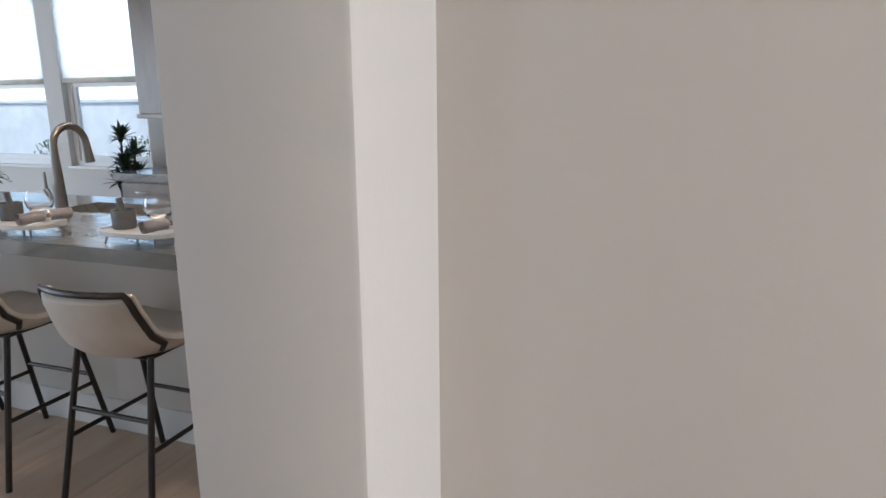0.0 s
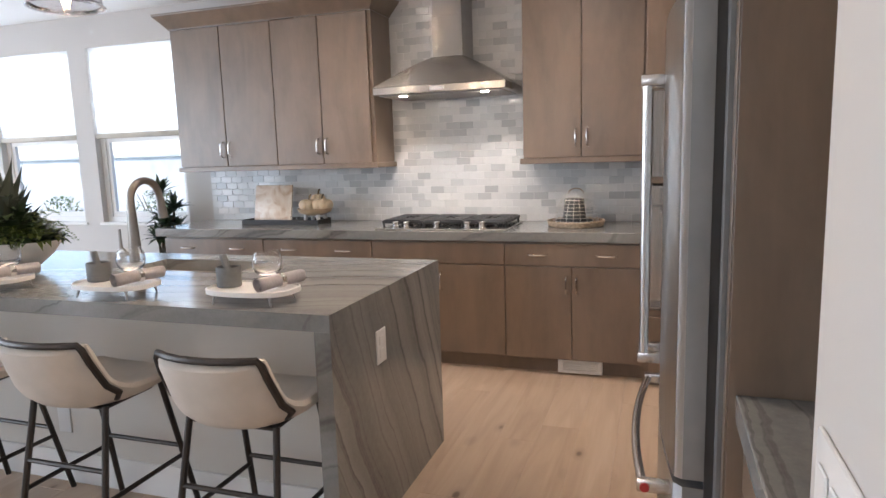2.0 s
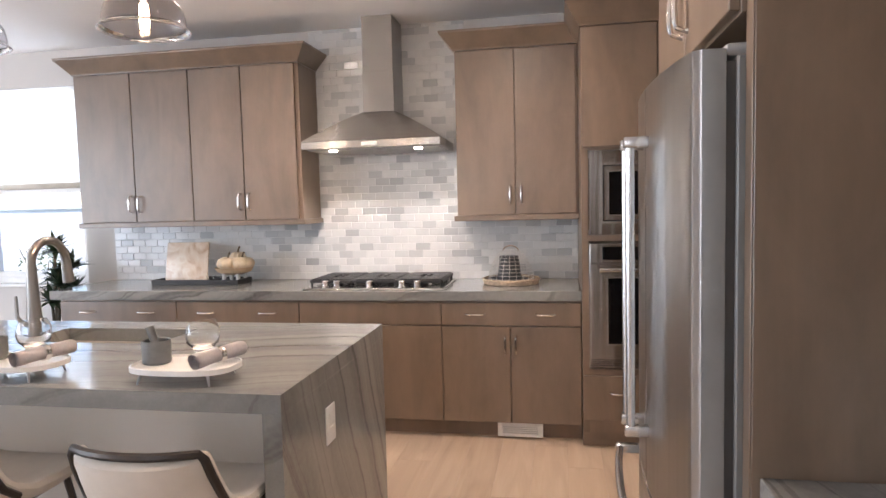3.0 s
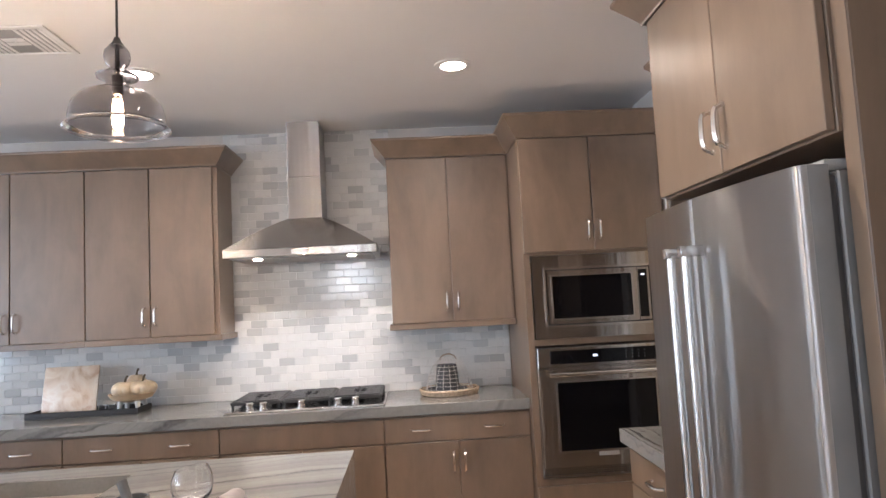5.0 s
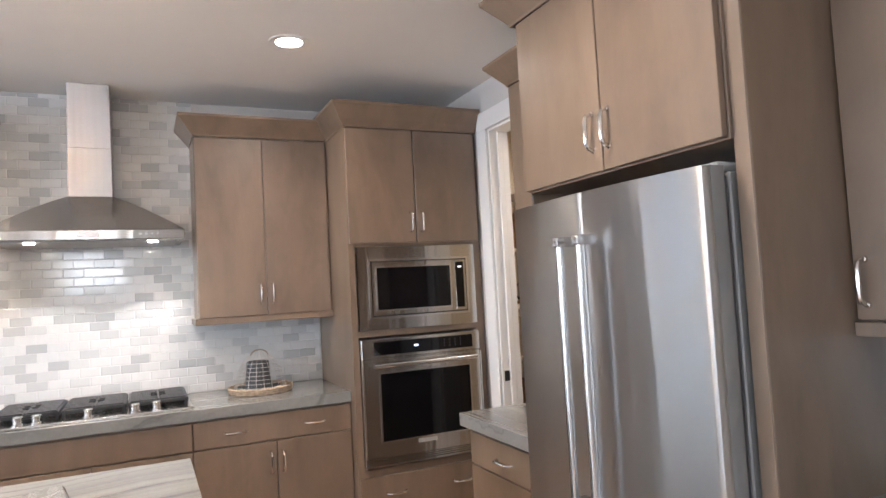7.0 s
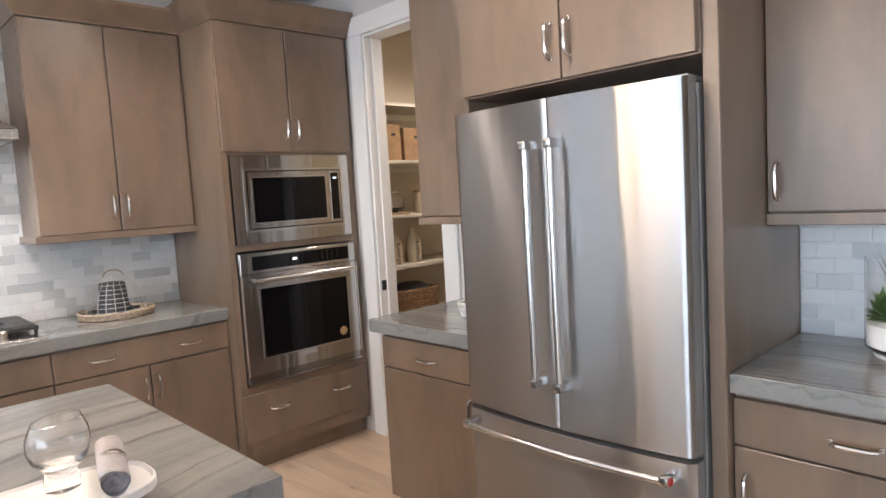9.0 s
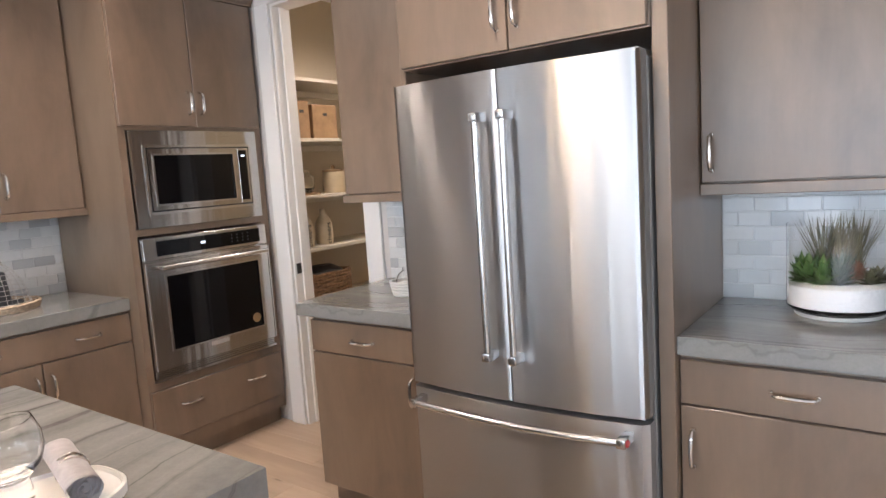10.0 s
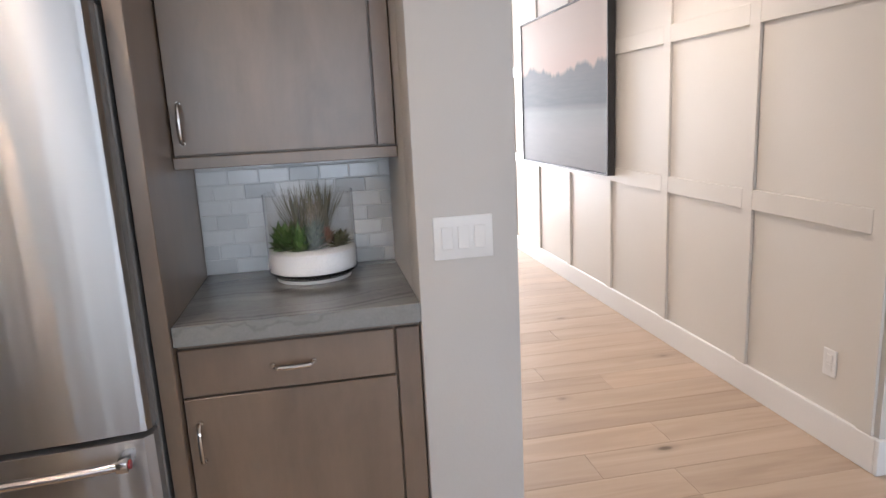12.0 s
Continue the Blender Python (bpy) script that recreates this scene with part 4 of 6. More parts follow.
# sink bowl
t = thing("sink", ((sx0 + sx1) / 2, (sy0 + sy1) / 2, 0.855), 0, "pale beige undermount sink in the island top", "sink")
_bm = B()
hw, hd = (sx1 - sx0) / 2 + 0.006, (sy1 - sy0) / 2 + 0.006
box(_bm, -hw, hw, -hd, hd, -0.20, -0.194)
box(_bm, -hw, -hw + 0.006, -hd, hd, -0.194, 0.0)
box(_bm, hw - 0.006, hw, -hd, hd, -0.194, 0.0)
box(_bm, -hw + 0.006, hw - 0.006, -hd, -hd + 0.006, -0.194, 0.0)
box(_bm, -hw + 0.006, hw - 0.006, hd - 0.006, hd, -0.194, 0.0)
part("bowl", _bm, plain("pale_composite", (0.60, 0.55, 0.50), 0.4, 0, 0.06, 30, 0.05), t, "", False)
_bm = B()
cyl(_bm, (0, 0.05, -0.194), (0, 0.05, -0.190), 0.045, None, 24)
part("drain", _bm, M_CHROME, t)

# ---- range hood and cooktop ----
t = thing("range_hood", (-1.843, BACK, 1.808), 0, "stainless steel pyramid chimney range hood on the tiled wall", "range hood")
_bm = B()
box(_bm, -0.455, 0.455, -0.52, -0.003, 0.0, 0.05, 0.003)
part("rim", _bm, M_STEEL, t, "", False)
_bm = B()
secs = []
for k in range(9):
    u = k / 8
    z = 0.05 + 0.205 * (0.75 * u + 0.25 * math.sin(u * math.pi / 2))
    secs.append((0.108 + (0.455 - 0.108) * (1 - u), 0.275 + (0.52 - 0.275) * (1 - u), z))
rings = [[_bm.verts.new(c) for c in ((-a, -0.003, z), (-a, -b, z), (a, -b, z), (a, -0.003, z))] for a, b, z in secs]
for r0, r1 in zip(rings, rings[1:]):
    for k in range(4):
        _bm.faces.new((r0[k], r0[(k + 1) % 4], r1[(k + 1) % 4], r1[k]))
_bm.faces.new(rings[-1])
part("canopy", _bm, M_STEEL, t)
_bm = B()
box(_bm, -0.106, 0.106, -0.273, -0.003, 0.255, 0.52, 0.002, 2)
part("chimney", _bm, M_STEELV, t, "", False)
_bm = B()
box(_bm, -0.1045, 0.1045, -0.2715, -0.003, 0.5202, CEIL - 1.808 - 0.001, 0.003, 2)
part("chimney_sleeve", _bm, M_STEELV, t, "", False)
_bm = B()
box(_bm, -0.42, 0.42, -0.49, -0.03, -0.006, 0.0, 0.002)
part("filter_panel", _bm, M_GREY, t, "", False)
for x in (-0.265, 0.30):
    _bm = B()
    cyl(_bm, (x, -0.44, -0.012), (x, -0.44, -0.006), 0.025, None, 24)
    part("lamp", _bm, M_HOODLAMP, t, "lit round hood lamp")
_bm = B()
box(_bm, -0.05, 0.05, -0.523, -0.52, 0.013, 0.036, 0.001)
part("badge", _bm, M_PLASTIC, t, "small maker's plate")
for k in range(4):
    _bm = B()
    cyl(_bm, (0.24 + 0.028 * k, -0.524, 0.026), (0.24 + 0.028 * k, -0.52, 0.026), 0.006, None, 10)
    part("button", _bm, M_CHROME, t)

t = thing("gas_cooktop", (-1.834, 4.76, 0.914), 0, "stainless steel gas cooktop with black cast iron grates", "cooktop")
_bm = B()
box(_bm, -0.457, 0.457, -0.265, 0.255, 0.0, 0.012, 0.003, 2)
part("tray", _bm, M_STEEL, t, "", False)
for k in range(3):
    x0 = -0.44 + 0.2955 * k
    x1 = x0 + 0.289
    _bm = B()
    for a in (x0, x1 - 0.016):
        box(_bm, a, a + 0.016, -0.175, 0.235, 0.034, 0.053, 0.003)
    for a in (-0.175, 0.219):
        box(_bm, x0 + 0.016, x1 - 0.016, a, a + 0.016, 0.034, 0.053, 0.003)
    # wide flat bars, closing in on the burners and leaving narrow slots
    for q in range(9):
        a = -0.15 + 0.0445 * q
        for p0, p1 in ((x0 + 0.012, x0 + (0.108 if 2 < q < 6 else 0.135)), (x1 - (0.108 if 2 < q < 6 else 0.135), x1 - 0.012)):
            box(_bm, p0, p1, a - 0.019, a + 0.019, 0.046, 0.060, 0.003)
    box(_bm, x0 + 0.139, x0 + 0.150, -0.165, 0.225, 0.045, 0.059, 0.003)
    box(_bm, x0 + 0.10, x1 - 0.10, 0.022, 0.033, 0.046, 0.060, 0.003)
    for a in (x0 + 0.012, x1 - 0.012):
        for c in (-0.165, 0.225):
            cyl(_bm, (a, c, 0.011), (a, c, 0.04), 0.008, 0.008, 8)
    part("grate", _bm, M_IRON, t, "black cast iron grate", False)
for x, y, r in ((-0.29, 0.12, 0.04), (-0.29, -0.08, 0.032), (0.0, 0.03, 0.055), (0.29, 0.12, 0.04), (0.29, -0.08, 0.032)):
    _bm = B()
    lathe(_bm, [(0, 0.011), (r + 0.012, 0.011), (r + 0.008, 0.022), (r, 0.024), (r, 0.034), (r * 0.8, 0.036), (0, 0.037)], 24, (x, y, 0))
    part("burner", _bm, M_IRON, t)
for x in (-0.317, -0.24, -0.023, 0.186, 0.286):
    _bm = B()
    lathe(_bm, [(0, 0.012), (0.027, 0.012), (0.027, 0.018), (0.020, 0.022), (0.0195, 0.034), (0.022, 0.037), (0.022, 0.050), (0.019, 0.054), (0, 0.055)], 24, (x, -0.222, 0))
    part("knob", _bm, M_CHROME, t, "polished steel knob")

# ---- ceiling fittings ----
# downlight fittings, also for the two assumed cans out of view
for x, y, power in CANS:
    t = thing("recessed_light", (x, y, CEIL), 0, "lit round recessed downlight with white trim", "ceiling light", "recessed lights")
    _bm = B()
    lathe(_bm, [(0.06, -0.001), (0.095, -0.001), (0.095, -0.006), (0.064, -0.008), (0.06, -0.001)], 40)
    part("trim_ring", _bm, M_PLASTIC, t)
    _bm = B()
    cyl(_bm, (0, 0, -0.004), (0, 0, -0.002), 0.062, None, 40)
    part("lens", _bm, M_CAN, t, "glowing warm lens")

t = thing("ceiling_vent", (-2.82, 3.47, CEIL), 0, "white four-way ceiling air vent", "air vent")
_bm = B()
for x0, x1, y0, y1 in ((-0.19, 0.19, -0.15, -0.125), (-0.19, 0.19, 0.125, 0.15), (-0.19, -0.165, -0.125, 0.125), (0.165, 0.19, -0.125, 0.125)):
    box(_bm, x0, x1, y0, y1, -0.009, -0.001, 0.002)
part("frame", _bm, M_PLASTIC, t, "", False)
_bm = B()
box(_bm, -0.165, 0.165, -0.125, 0.125, -0.003, -0.001)
part("backing", _bm, M_GREY, t, "", False)
for k in range(5):
    for s in (-1, 1):
        _bm = B()
        o = s * (0.06 + 0.024 * k)
        box(_bm, o - 0.008, o + 0.008, -0.115, 0.115, -0.0075, -0.0045)
        part("slat", _bm, M_PLASTIC, t, "", False)
for o in (-0.02, 0.02):
    _bm = B()
    box(_bm, -0.045, 0.045, o - 0.015, o + 0.015, -0.0075, -0.0045)
    part("slat", _bm, M_PLASTIC, t, "", False)


def pendant():
    t = thing("pendant_light", (-2.045, 2.65, 0), 0, "smoked glass bell pendant lamp with glowing filament bulb", "pendant light", "pendant lights")
    zb = 2.048
    outer = [(0.144, 0.0), (0.148, 0.004), (0.142, 0.010), (0.135, 0.016), (0.133, 0.045), (0.125, 0.075), (0.106, 0.100), (0.08, 0.115), (0.05, 0.122),
             (0.034, 0.128), (0.031, 0.142), (0.040, 0.150), (0.058, 0.160), (0.060, 0.166), (0.045, 0.175), (0.026, 0.183), (0.022, 0.192),
             (0.032, 0.203), (0.038, 0.222), (0.036, 0.240), (0.025, 0.256), (0.012, 0.262)]
    inner = [(max(r - 0.003, 0.006), z + (0.0 if z > 0.02 else 0.003)) for r, z in outer[::-1]]
    bm = B()
    lathe(bm, [(r, zb + z) for r, z in outer + inner + outer[:1]], 48)
    part("shade", bm, M_SMOKE, t, "smoked clear glass bell shade").visible_shadow = False
    bm = B()
    tube(bm, [(0, 0, zb + 0.262), (0, 0, 2.3), (0, 0, CEIL - 0.02)], 0.0038, 8)
    part("cord", bm, M_BLACK, t)
    bm = B()
    lathe(bm, [(0, 0.285), (0.008, 0.285), (0.012, 0.272), (0.02, 0.262), (0.02, 0.258), (0.0, 0.257)], 20, (0, 0, zb))
    part("cap", bm, M_BLACK, t)
    bm = B()
    lathe(bm, [(0, 0.258), (0.007, 0.256), (0.007, 0.17), (0.016, 0.166), (0.017, 0.118), (0.014, 0.108), (0, 0.106)], 16, (0, 0, zb))
    part("socket", bm, M_BRONZE, t)
    bm = B()
    lathe(bm, [(0, 0.106), (0.010, 0.104), (0.014, 0.085), (0.017, 0.05), (0.014, 0.015), (0.006, 0.002), (0, 0.0)], 16, (0, 0, zb))
    part("bulb", bm, M_GLASS, t, "clear tubular bulb").visible_shadow = False
    bm = B()
    for k in range(7):
        a = math.pi * 2 / 7 * k
        tube(bm, [(0.009 * math.cos(a), 0.009 * math.sin(a), zb + 0.095), (0.0115 * math.cos(a + 0.7), 0.0115 * math.sin(a + 0.7), zb + 0.015)], 0.0022, 6)
    part("filament", bm, M_FILAMENT, t, "glowing filament")
    bm = B()
    lathe(bm, [(0, CEIL - 0.001), (0.06, CEIL - 0.001), (0.06, CEIL - 0.018), (0.05, CEIL - 0.024), (0, CEIL - 0.024)], 32)
    part("canopy", bm, M_BLACK, t)
    return t


_p = pendant()
copy_thing(_p, pose(-2.045 - 0.72, 2.65, 0))
for x in (-2.045, -2.765):
    _l = new("bulb_light", bpy.data.lights.new("bulb_light", "POINT"))
    _l.data.energy, _l.data.color, _l.data.shadow_soft_size = 2.2, (1.0, 0.72, 0.45), 0.02
    _l.location = (x, 2.65, 2.005)

# ---- bar stools ----


def stool():
    t = thing("bar_stool", (-1.75, 2.30, 0), 0, "cream upholstered bar stool with dark bronze metal frame", "bar stool", "stools along the island")
    prof = [(0.225, 0.612), (0.215, 0.624), (0.17, 0.628), (0.06, 0.612), (-0.05, 0.606), (-0.13, 0.617), (-0.185, 0.652), (-0.213, 0.705), (-0.230, 0.762), (-0.240, 0.815), (-0.243, 0.828)]
    half = [0.160, 0.180, 0.198, 0.208, 0.210, 0.207, 0.202, 0.197, 0.192, 0.186, 0.180]
    lift = [0.0, 0.004, 0.012, 0.022, 0.035, 0.05, 0.045, 0.03, 0.015, 0.004, 0.0]
    fwd = [0, 0, 0, 0, 0.01, 0.03, 0.055, 0.065, 0.062, 0.055, 0.052]
    n = 12
    bm = B()
    top, low = [], []
    for i, (y, z) in enumerate(prof):
        a = Vector(prof[min(i + 1, len(prof) - 1)]) - Vector(prof[max(i - 1, 0)])
        nrm = Vector((-a.y, a.x)).normalized()
        r1, r2 = [], []
        for k in range(n + 1):
            u = -1 + 2 * k / n
            e = abs(u) ** 2.4
            th = 0.050 * (1 - 0.35 * abs(u) ** 6) * (0.55 if i in (0, len(prof) - 1) else 1.0)
            x = half[i] * u
            yy, zz = y + fwd[i] * e, z + lift[i] * e
            r1.append(bm.verts.new((x, yy, zz)))
            r2.append(bm.verts.new((x, yy + nrm.x * th, zz + nrm.y * th)))
        top.append(r1)
        low.append(r2)
    for i in range(len(prof) - 1):
        for k in range(n):
            bm.faces.new((top[i][k], top[i][k + 1], top[i + 1][k + 1], top[i + 1][k]))
            bm.faces.new((low[i][k], low[i + 1][k], low[i + 1][k + 1], low[i][k + 1]))
        for k in (0, n):
            bm.faces.new((top[i][k], top[i + 1][k], low[i + 1][k], low[i][k]))
    for i in (0, len(prof) - 1):
        for k in range(n):
            bm.faces.new((top[i][k], top[i][k + 1], low[i][k + 1], low[i][k]))
    bmesh.ops.recalc_face_normals(bm, faces=bm.faces)
    bmesh.ops.subdivide_edges(bm, edges=bm.edges[:], cuts=1, use_grid_fill=True, smooth=0.6)
    part("seat_shell", bm, M_FABRIC, t)
    # dark band round the back edge
    pts = []
    for i in range(5, 11):
        back = (0.008, 0.022, 0.031, 0.034, 0.034, 0.034)[i - 5]
        pts.append((-(half[i] + 0.004), prof[i][0] + fwd[i] - back, prof[i][1] + lift[i] - (0.034, 0.026, 0.012, 0.008, 0.004, 0.0)[i - 5]))
    pts.insert(0, (-0.178, pts[0][1] + 0.018, pts[0][2] - 0.030))
    pts[-1] = (-0.178, -0.226, 0.832)
    for u in (-0.66, -0.33, 0, 0.33, 0.66):
        pts.append((0.18 * u, -0.272 + 0.046 * abs(u) ** 2.4, 0.834))
    pts += [(-x, y, z) for x, y, z in pts[6::-1]]
    bm = B()
    tube(bm, pts, 0.0125, 8, 0.9)
    part("back_band", bm, M_BRONZE, t, "dark bronze metal band along the back edge")
    for sx in (-1, 1):
        for sy, top_y in ((-1, -0.13), (1, 0.13)):
            bm = B()
            tube(bm, [(sx * 0.165, top_y, 0.585), (sx * 0.203, sy * 0.245, 0.0)], 0.0115, 8)
            part("leg", bm, M_BRONZE, t)
    def at(sx, sy, z):
        u = 1 - z / 0.585
        return (sx * (0.165 + 0.038 * u), sy * (0.13 + 0.115 * u), z)
    for a, c in ((at(-1, -1, 0.365), at(1, -1, 0.365)), (at(-1, 1, 0.30), at(1, 1, 0.30)), (at(-1, -1, 0.26), at(-1, 1, 0.26)), (at(1, -1, 0.26), at(1, 1, 0.26))):
        bm = B()
        tube(bm, [a, c], 0.009, 8)
        part("stretcher", bm, M_BRONZE, t)
    bm = B()
    box(bm, -0.16, 0.16, -0.13, 0.10, 0.568, 0.580, 0.004)
    part("seat_plate", bm, M_BRONZE, t)
    return t


_s = stool()
for x, a in ((-2.435, 0.0), (-3.12, -1.0), (-3.80, 1.5)):
    copy_thing(_s, pose(x, 2.30, 0, 0, 0, a))

# ---- place settings on the island ----
M_CERAMIC = plain("white_ceramic", (0.74, 0.72, 0.69), 0.35, 0, 0.05, 10, 0.03)
M_CUP = plain("grey_stoneware", (0.155, 0.155, 0.15), 0.6, 0, 0.15, 30, 0.15)
M_NAPKIN = plain("grey_linen", (0.43, 0.40, 0.395), 0.9, 0, 0.1, 60, 0.4)
TOP = 0.914


def superoval(a, c, n=40, p=2.8):
    out = []
    for i in range(n):
        th = 2 * math.pi * i / n
        cx, sx = math.cos(th), math.sin(th)
        out.append((a * math.copysign(abs(cx) ** (2 / p), cx), c * math.copysign(abs(sx) ** (2 / p), sx)))
    return out


def tray():
    t = thing("serving_tray", (-1.832, 2.452, TOP), 0, "white oval footed tray on four thin metal legs", "tray", "place settings")
    bm = B()
    rings = []
    for s, z in ((0.9, 0.034), (1.0, 0.036), (1.0, 0.052), (0.97, 0.054), (0.95, 0.047), (0.5, 0.046)):
        rings.append([bm.verts.new((x * s, y * s, z)) for x, y in superoval(0.172, 0.105)])
    for r0, r1 in zip(rings, rings[1:]):
        for k in range(40):
            bm.faces.new((r0[k], r0[(k + 1) % 40], r1[(k + 1) % 40], r1[k]))
    bm.faces.new(rings[0][::-1])
    bm.faces.new(rings[-1])
    part("dish", bm, M_CERAMIC, t)
    for sx in (-1, 1):
        for sy in (-1, 1):
            bm = B()
            tube(bm, [(sx * 0.112, sy * 0.07, 0.034), (sx * 0.12, sy * 0.077, 0.0)], [0.0055, 0.003], 8)
            part("leg", bm, M_GREY, t)
    return t


def cup():
    t = thing("stone_mortar", (-1.945, 2.47, TOP + 0.046), 0, "grey stoneware mortar with a pestle leaning in it", "mortar", "place settings")
    bm = B()
    lathe(bm, [(0, 0), (0.041, 0), (0.044, 0.004), (0.045, 0.070), (0.043, 0.074), (0.038, 0.072), (0.036, 0.015), (0, 0.012)], 32)
    part("bowl", bm, M_CUP, t)
    bm = B()
    tube(bm, [(0.014, 0.0, 0.02), (-0.012, 0.008, 0.066), (-0.03, 0.013, 0.112)], [0.014, 0.012, 0.0135], 10)
    part("pestle", bm, M_CUP, t)
    return t


def tumbler():
    t = thing("drinking_glass", (-1.80, 2.50, TOP + 0.046), 0, "clear round glass with a slanted rim and heavy foot", "glass", "place settings")
    bm = B()
    prof = [(0, 0), (0.026, 0), (0.028, 0.003), (0.027, 0.020), (0.025, 0.034), (0.032, 0.042), (0.043, 0.055), (0.048, 0.075), (0.046, 0.096), (0.037, 0.118),
            (0.0355, 0.118), (0.0445, 0.096), (0.0465, 0.075), (0.0415, 0.057), (0.030, 0.047), (0.0, 0.043)]
    lathe(bm, prof, 36)
    bmesh.ops.scale(bm, verts=bm.verts, vec=(1.12, 1.12, 1.1))
    for v in bm.verts:
        if v.co.z > 0.06:
            v.co.z += (v.co.z - 0.06) * v.co.x * 1.6
    part("vessel", bm, M_GLASS, t).visible_shadow = False
    return t


def napkin():
    t = thing("napkin", (-1.724, 2.462, TOP + 0.0775), 76, "rolled pale grey linen napkin in a metal ring", "napkin", "place settings")
    bm = B()
    L, r = 0.104, 0.0225
    n = 28
    # an outer roll with loose ends, and a spiral seen at each end
    ring = []
    for i in range(9):
        u = -1 + 2 * i / 8
        rr = r * (0.86 + 0.16 * abs(u) + 0.02 * math.sin(i * 2.1))
        ring.append((u * L, rr))
    prev = None
    for x, rr in ring:
        cur = [bm.verts.new((x, rr * (1 + 0.04 * math.sin(3 * a)) * math.cos(a), rr * (1 + 0.04 * math.sin(3 * a)) * math.sin(a))) for a in [2 * math.pi * k / n for k in range(n)]]
        if prev:
            for k in range(n):
                bm.faces.new((prev[k], prev[(k + 1) % n], cur[(k + 1) % n], cur[k]))
        prev = cur
    part("roll", bm, M_NAPKIN, t)
    bm = B()
    pa, pb = [], []
    for k in range(60):
        a = 0.34 * k
        rr = r * (1.10 - 0.92 * k / 60) * (1 + 0.13 * math.sin(2.3 * a + 0.5))
        inset = 0.001 + 0.003 * (k / 60)
        pa.append(bm.verts.new((-L + inset, rr * math.cos(a), rr * math.sin(a))))
        pb.append(bm.verts.new((L - inset, rr * math.cos(a), rr * math.sin(a))))
    for k in range(59):
        bm.faces.new((pa[k], pa[k + 1], pb[k + 1], pb[k]))
    # the packed cloth between the turns
    for sx in (-1, 1):
        cyl(bm, (sx * (L - 0.012), 0, 0), (sx * (L - 0.03), 0, 0), r * 0.98, None, 20)
    part("inner_folds", bm, M_NAPKIN, t)
    bm = B()
    lathe(bm, [(0.0215, -0.011), (0.0245, -0.011), (0.0262, -0.008), (0.0245, 0.0), (0.0262, 0.008), (0.0245, 0.011), (0.0215, 0.011), (0.0215, -0.011)], 28)
    bmesh.ops.rotate(bm, verts=bm.verts, matrix=Matrix.Rotation(radians(90), 3, "Y"))
    part("ring", bm, M_CHROME, t, "plain metal napkin ring")
    return t


_tr, _cu, _gl, _na = tray(), cup(), tumbler(), napkin()
for k, dx in enumerate((0.61, 1.27, 1.90)):
    a = (0, 3, -2)[k]
    copy_thing(_tr, pose(-1.832 - dx, 2.44, TOP, 0, 0, a))
    copy_thing(_cu, pose(-1.945 - dx, 2.47, TOP + 0.046, 0, 0, 20 * k))
    copy_thing(_gl, pose(-1.80 - dx, 2.49, TOP + 0.046, 0, 0, 15 * k))
    copy_thing(_na, pose(-1.724 - dx, 2.445, TOP + 0.0775, 0, 0, 80 - 6 * k))

# ---- faucet and soap dispenser ----
t = thing("kitchen_faucet", (-2.765, 2.88, TOP), 0, "brushed bronze gooseneck pull-down faucet", "faucet")
M_FAUCET = polished("brushed_bronze_nickel", (0.34, 0.315, 0.29), 0.36)
_bm = B()
lathe(_bm, [(0, 0), (0.032, 0), (0.032, 0.006), (0.028, 0.01), (0.031, 0.05), (0.0255, 0.16), (0.0205, 0.27), (0.018, 0.33)], 24)
part("base", _bm, M_FAUCET, t)
_bm = B()
pts = [(0, 0, 0.28), (0, 0, 0.325)]
for k in range(1, 15):
    a = math.pi * k / 15 * 1.06
    pts.append((0.0, 0.093 - 0.093 * math.cos(a), 0.325 + 0.093 * math.sin(a)))
tube(_bm, pts, 0.0175, 16)
part("gooseneck", _bm, M_FAUCET, t)
_bm = B()
p = Vector(pts[-1])
cyl(_bm, p + Vector((0, 0, 0.004)), p + Vector((0, 0.012, -0.095)), 0.0185, 0.024, 20)
part("spray_head", _bm, M_FAUCET, t)
_bm = B()
tube(_bm, [(0, 0, 0.08), (-0.05, -0.01, 0.085), (-0.07, -0.012, 0.115), (-0.068, -0.014, 0.20)], [0.014, 0.012, 0.008, 0.006], 10)
part("lever", _bm, M_FAUCET, t)

# ---- planted bowl on the island ----
M_LEAF = leaf("dark_leaf", (0.022, 0.045, 0.022), (0.05, 0.085, 0.035))
M_LEAF2 = leaf("yellow_green_leaf", (0.09, 0.15, 0.03), (0.22, 0.26, 0.07))
M_GREYLEAF = leaf("blue_grey_leaf", (0.035, 0.050, 0.038), (0.085, 0.10, 0.07))


def blade(bm, base, tip, width, droop=0.0, fold=0.3, n=7):
    """A tapering folded leaf from base to tip."""
    base, tip = Vector(base), Vector(tip)
    d = tip - base
    side = d.cross(Vector((0, 0, 1)))
    side = side.normalized() if side.length > 1e-4 else Vector((1, 0, 0))
    nrm = side.cross(d).normalized()
    rows = []
    for i in range(n + 1):
        u = i / n
        p = base + d * u + Vector((0, 0, -droop * u * u)) + nrm * (droop * 0.3 * math.sin(u * 3.1))
        w = width * (math.sin(math.pi * min(1, 0.18 + u * 0.82)) ** 0.8 + 0.02) * (1 - u ** 4)
        rows.append([bm.verts.new(p - side * w + nrm * w * fold), bm.verts.new(p), bm.verts.new(p + side * w + nrm * w * fold)])
    for a, c in zip(rows, rows[1:]):
        for k in range(2):
            bm.faces.new((a[k], a[k + 1], c[k + 1], c[k]))


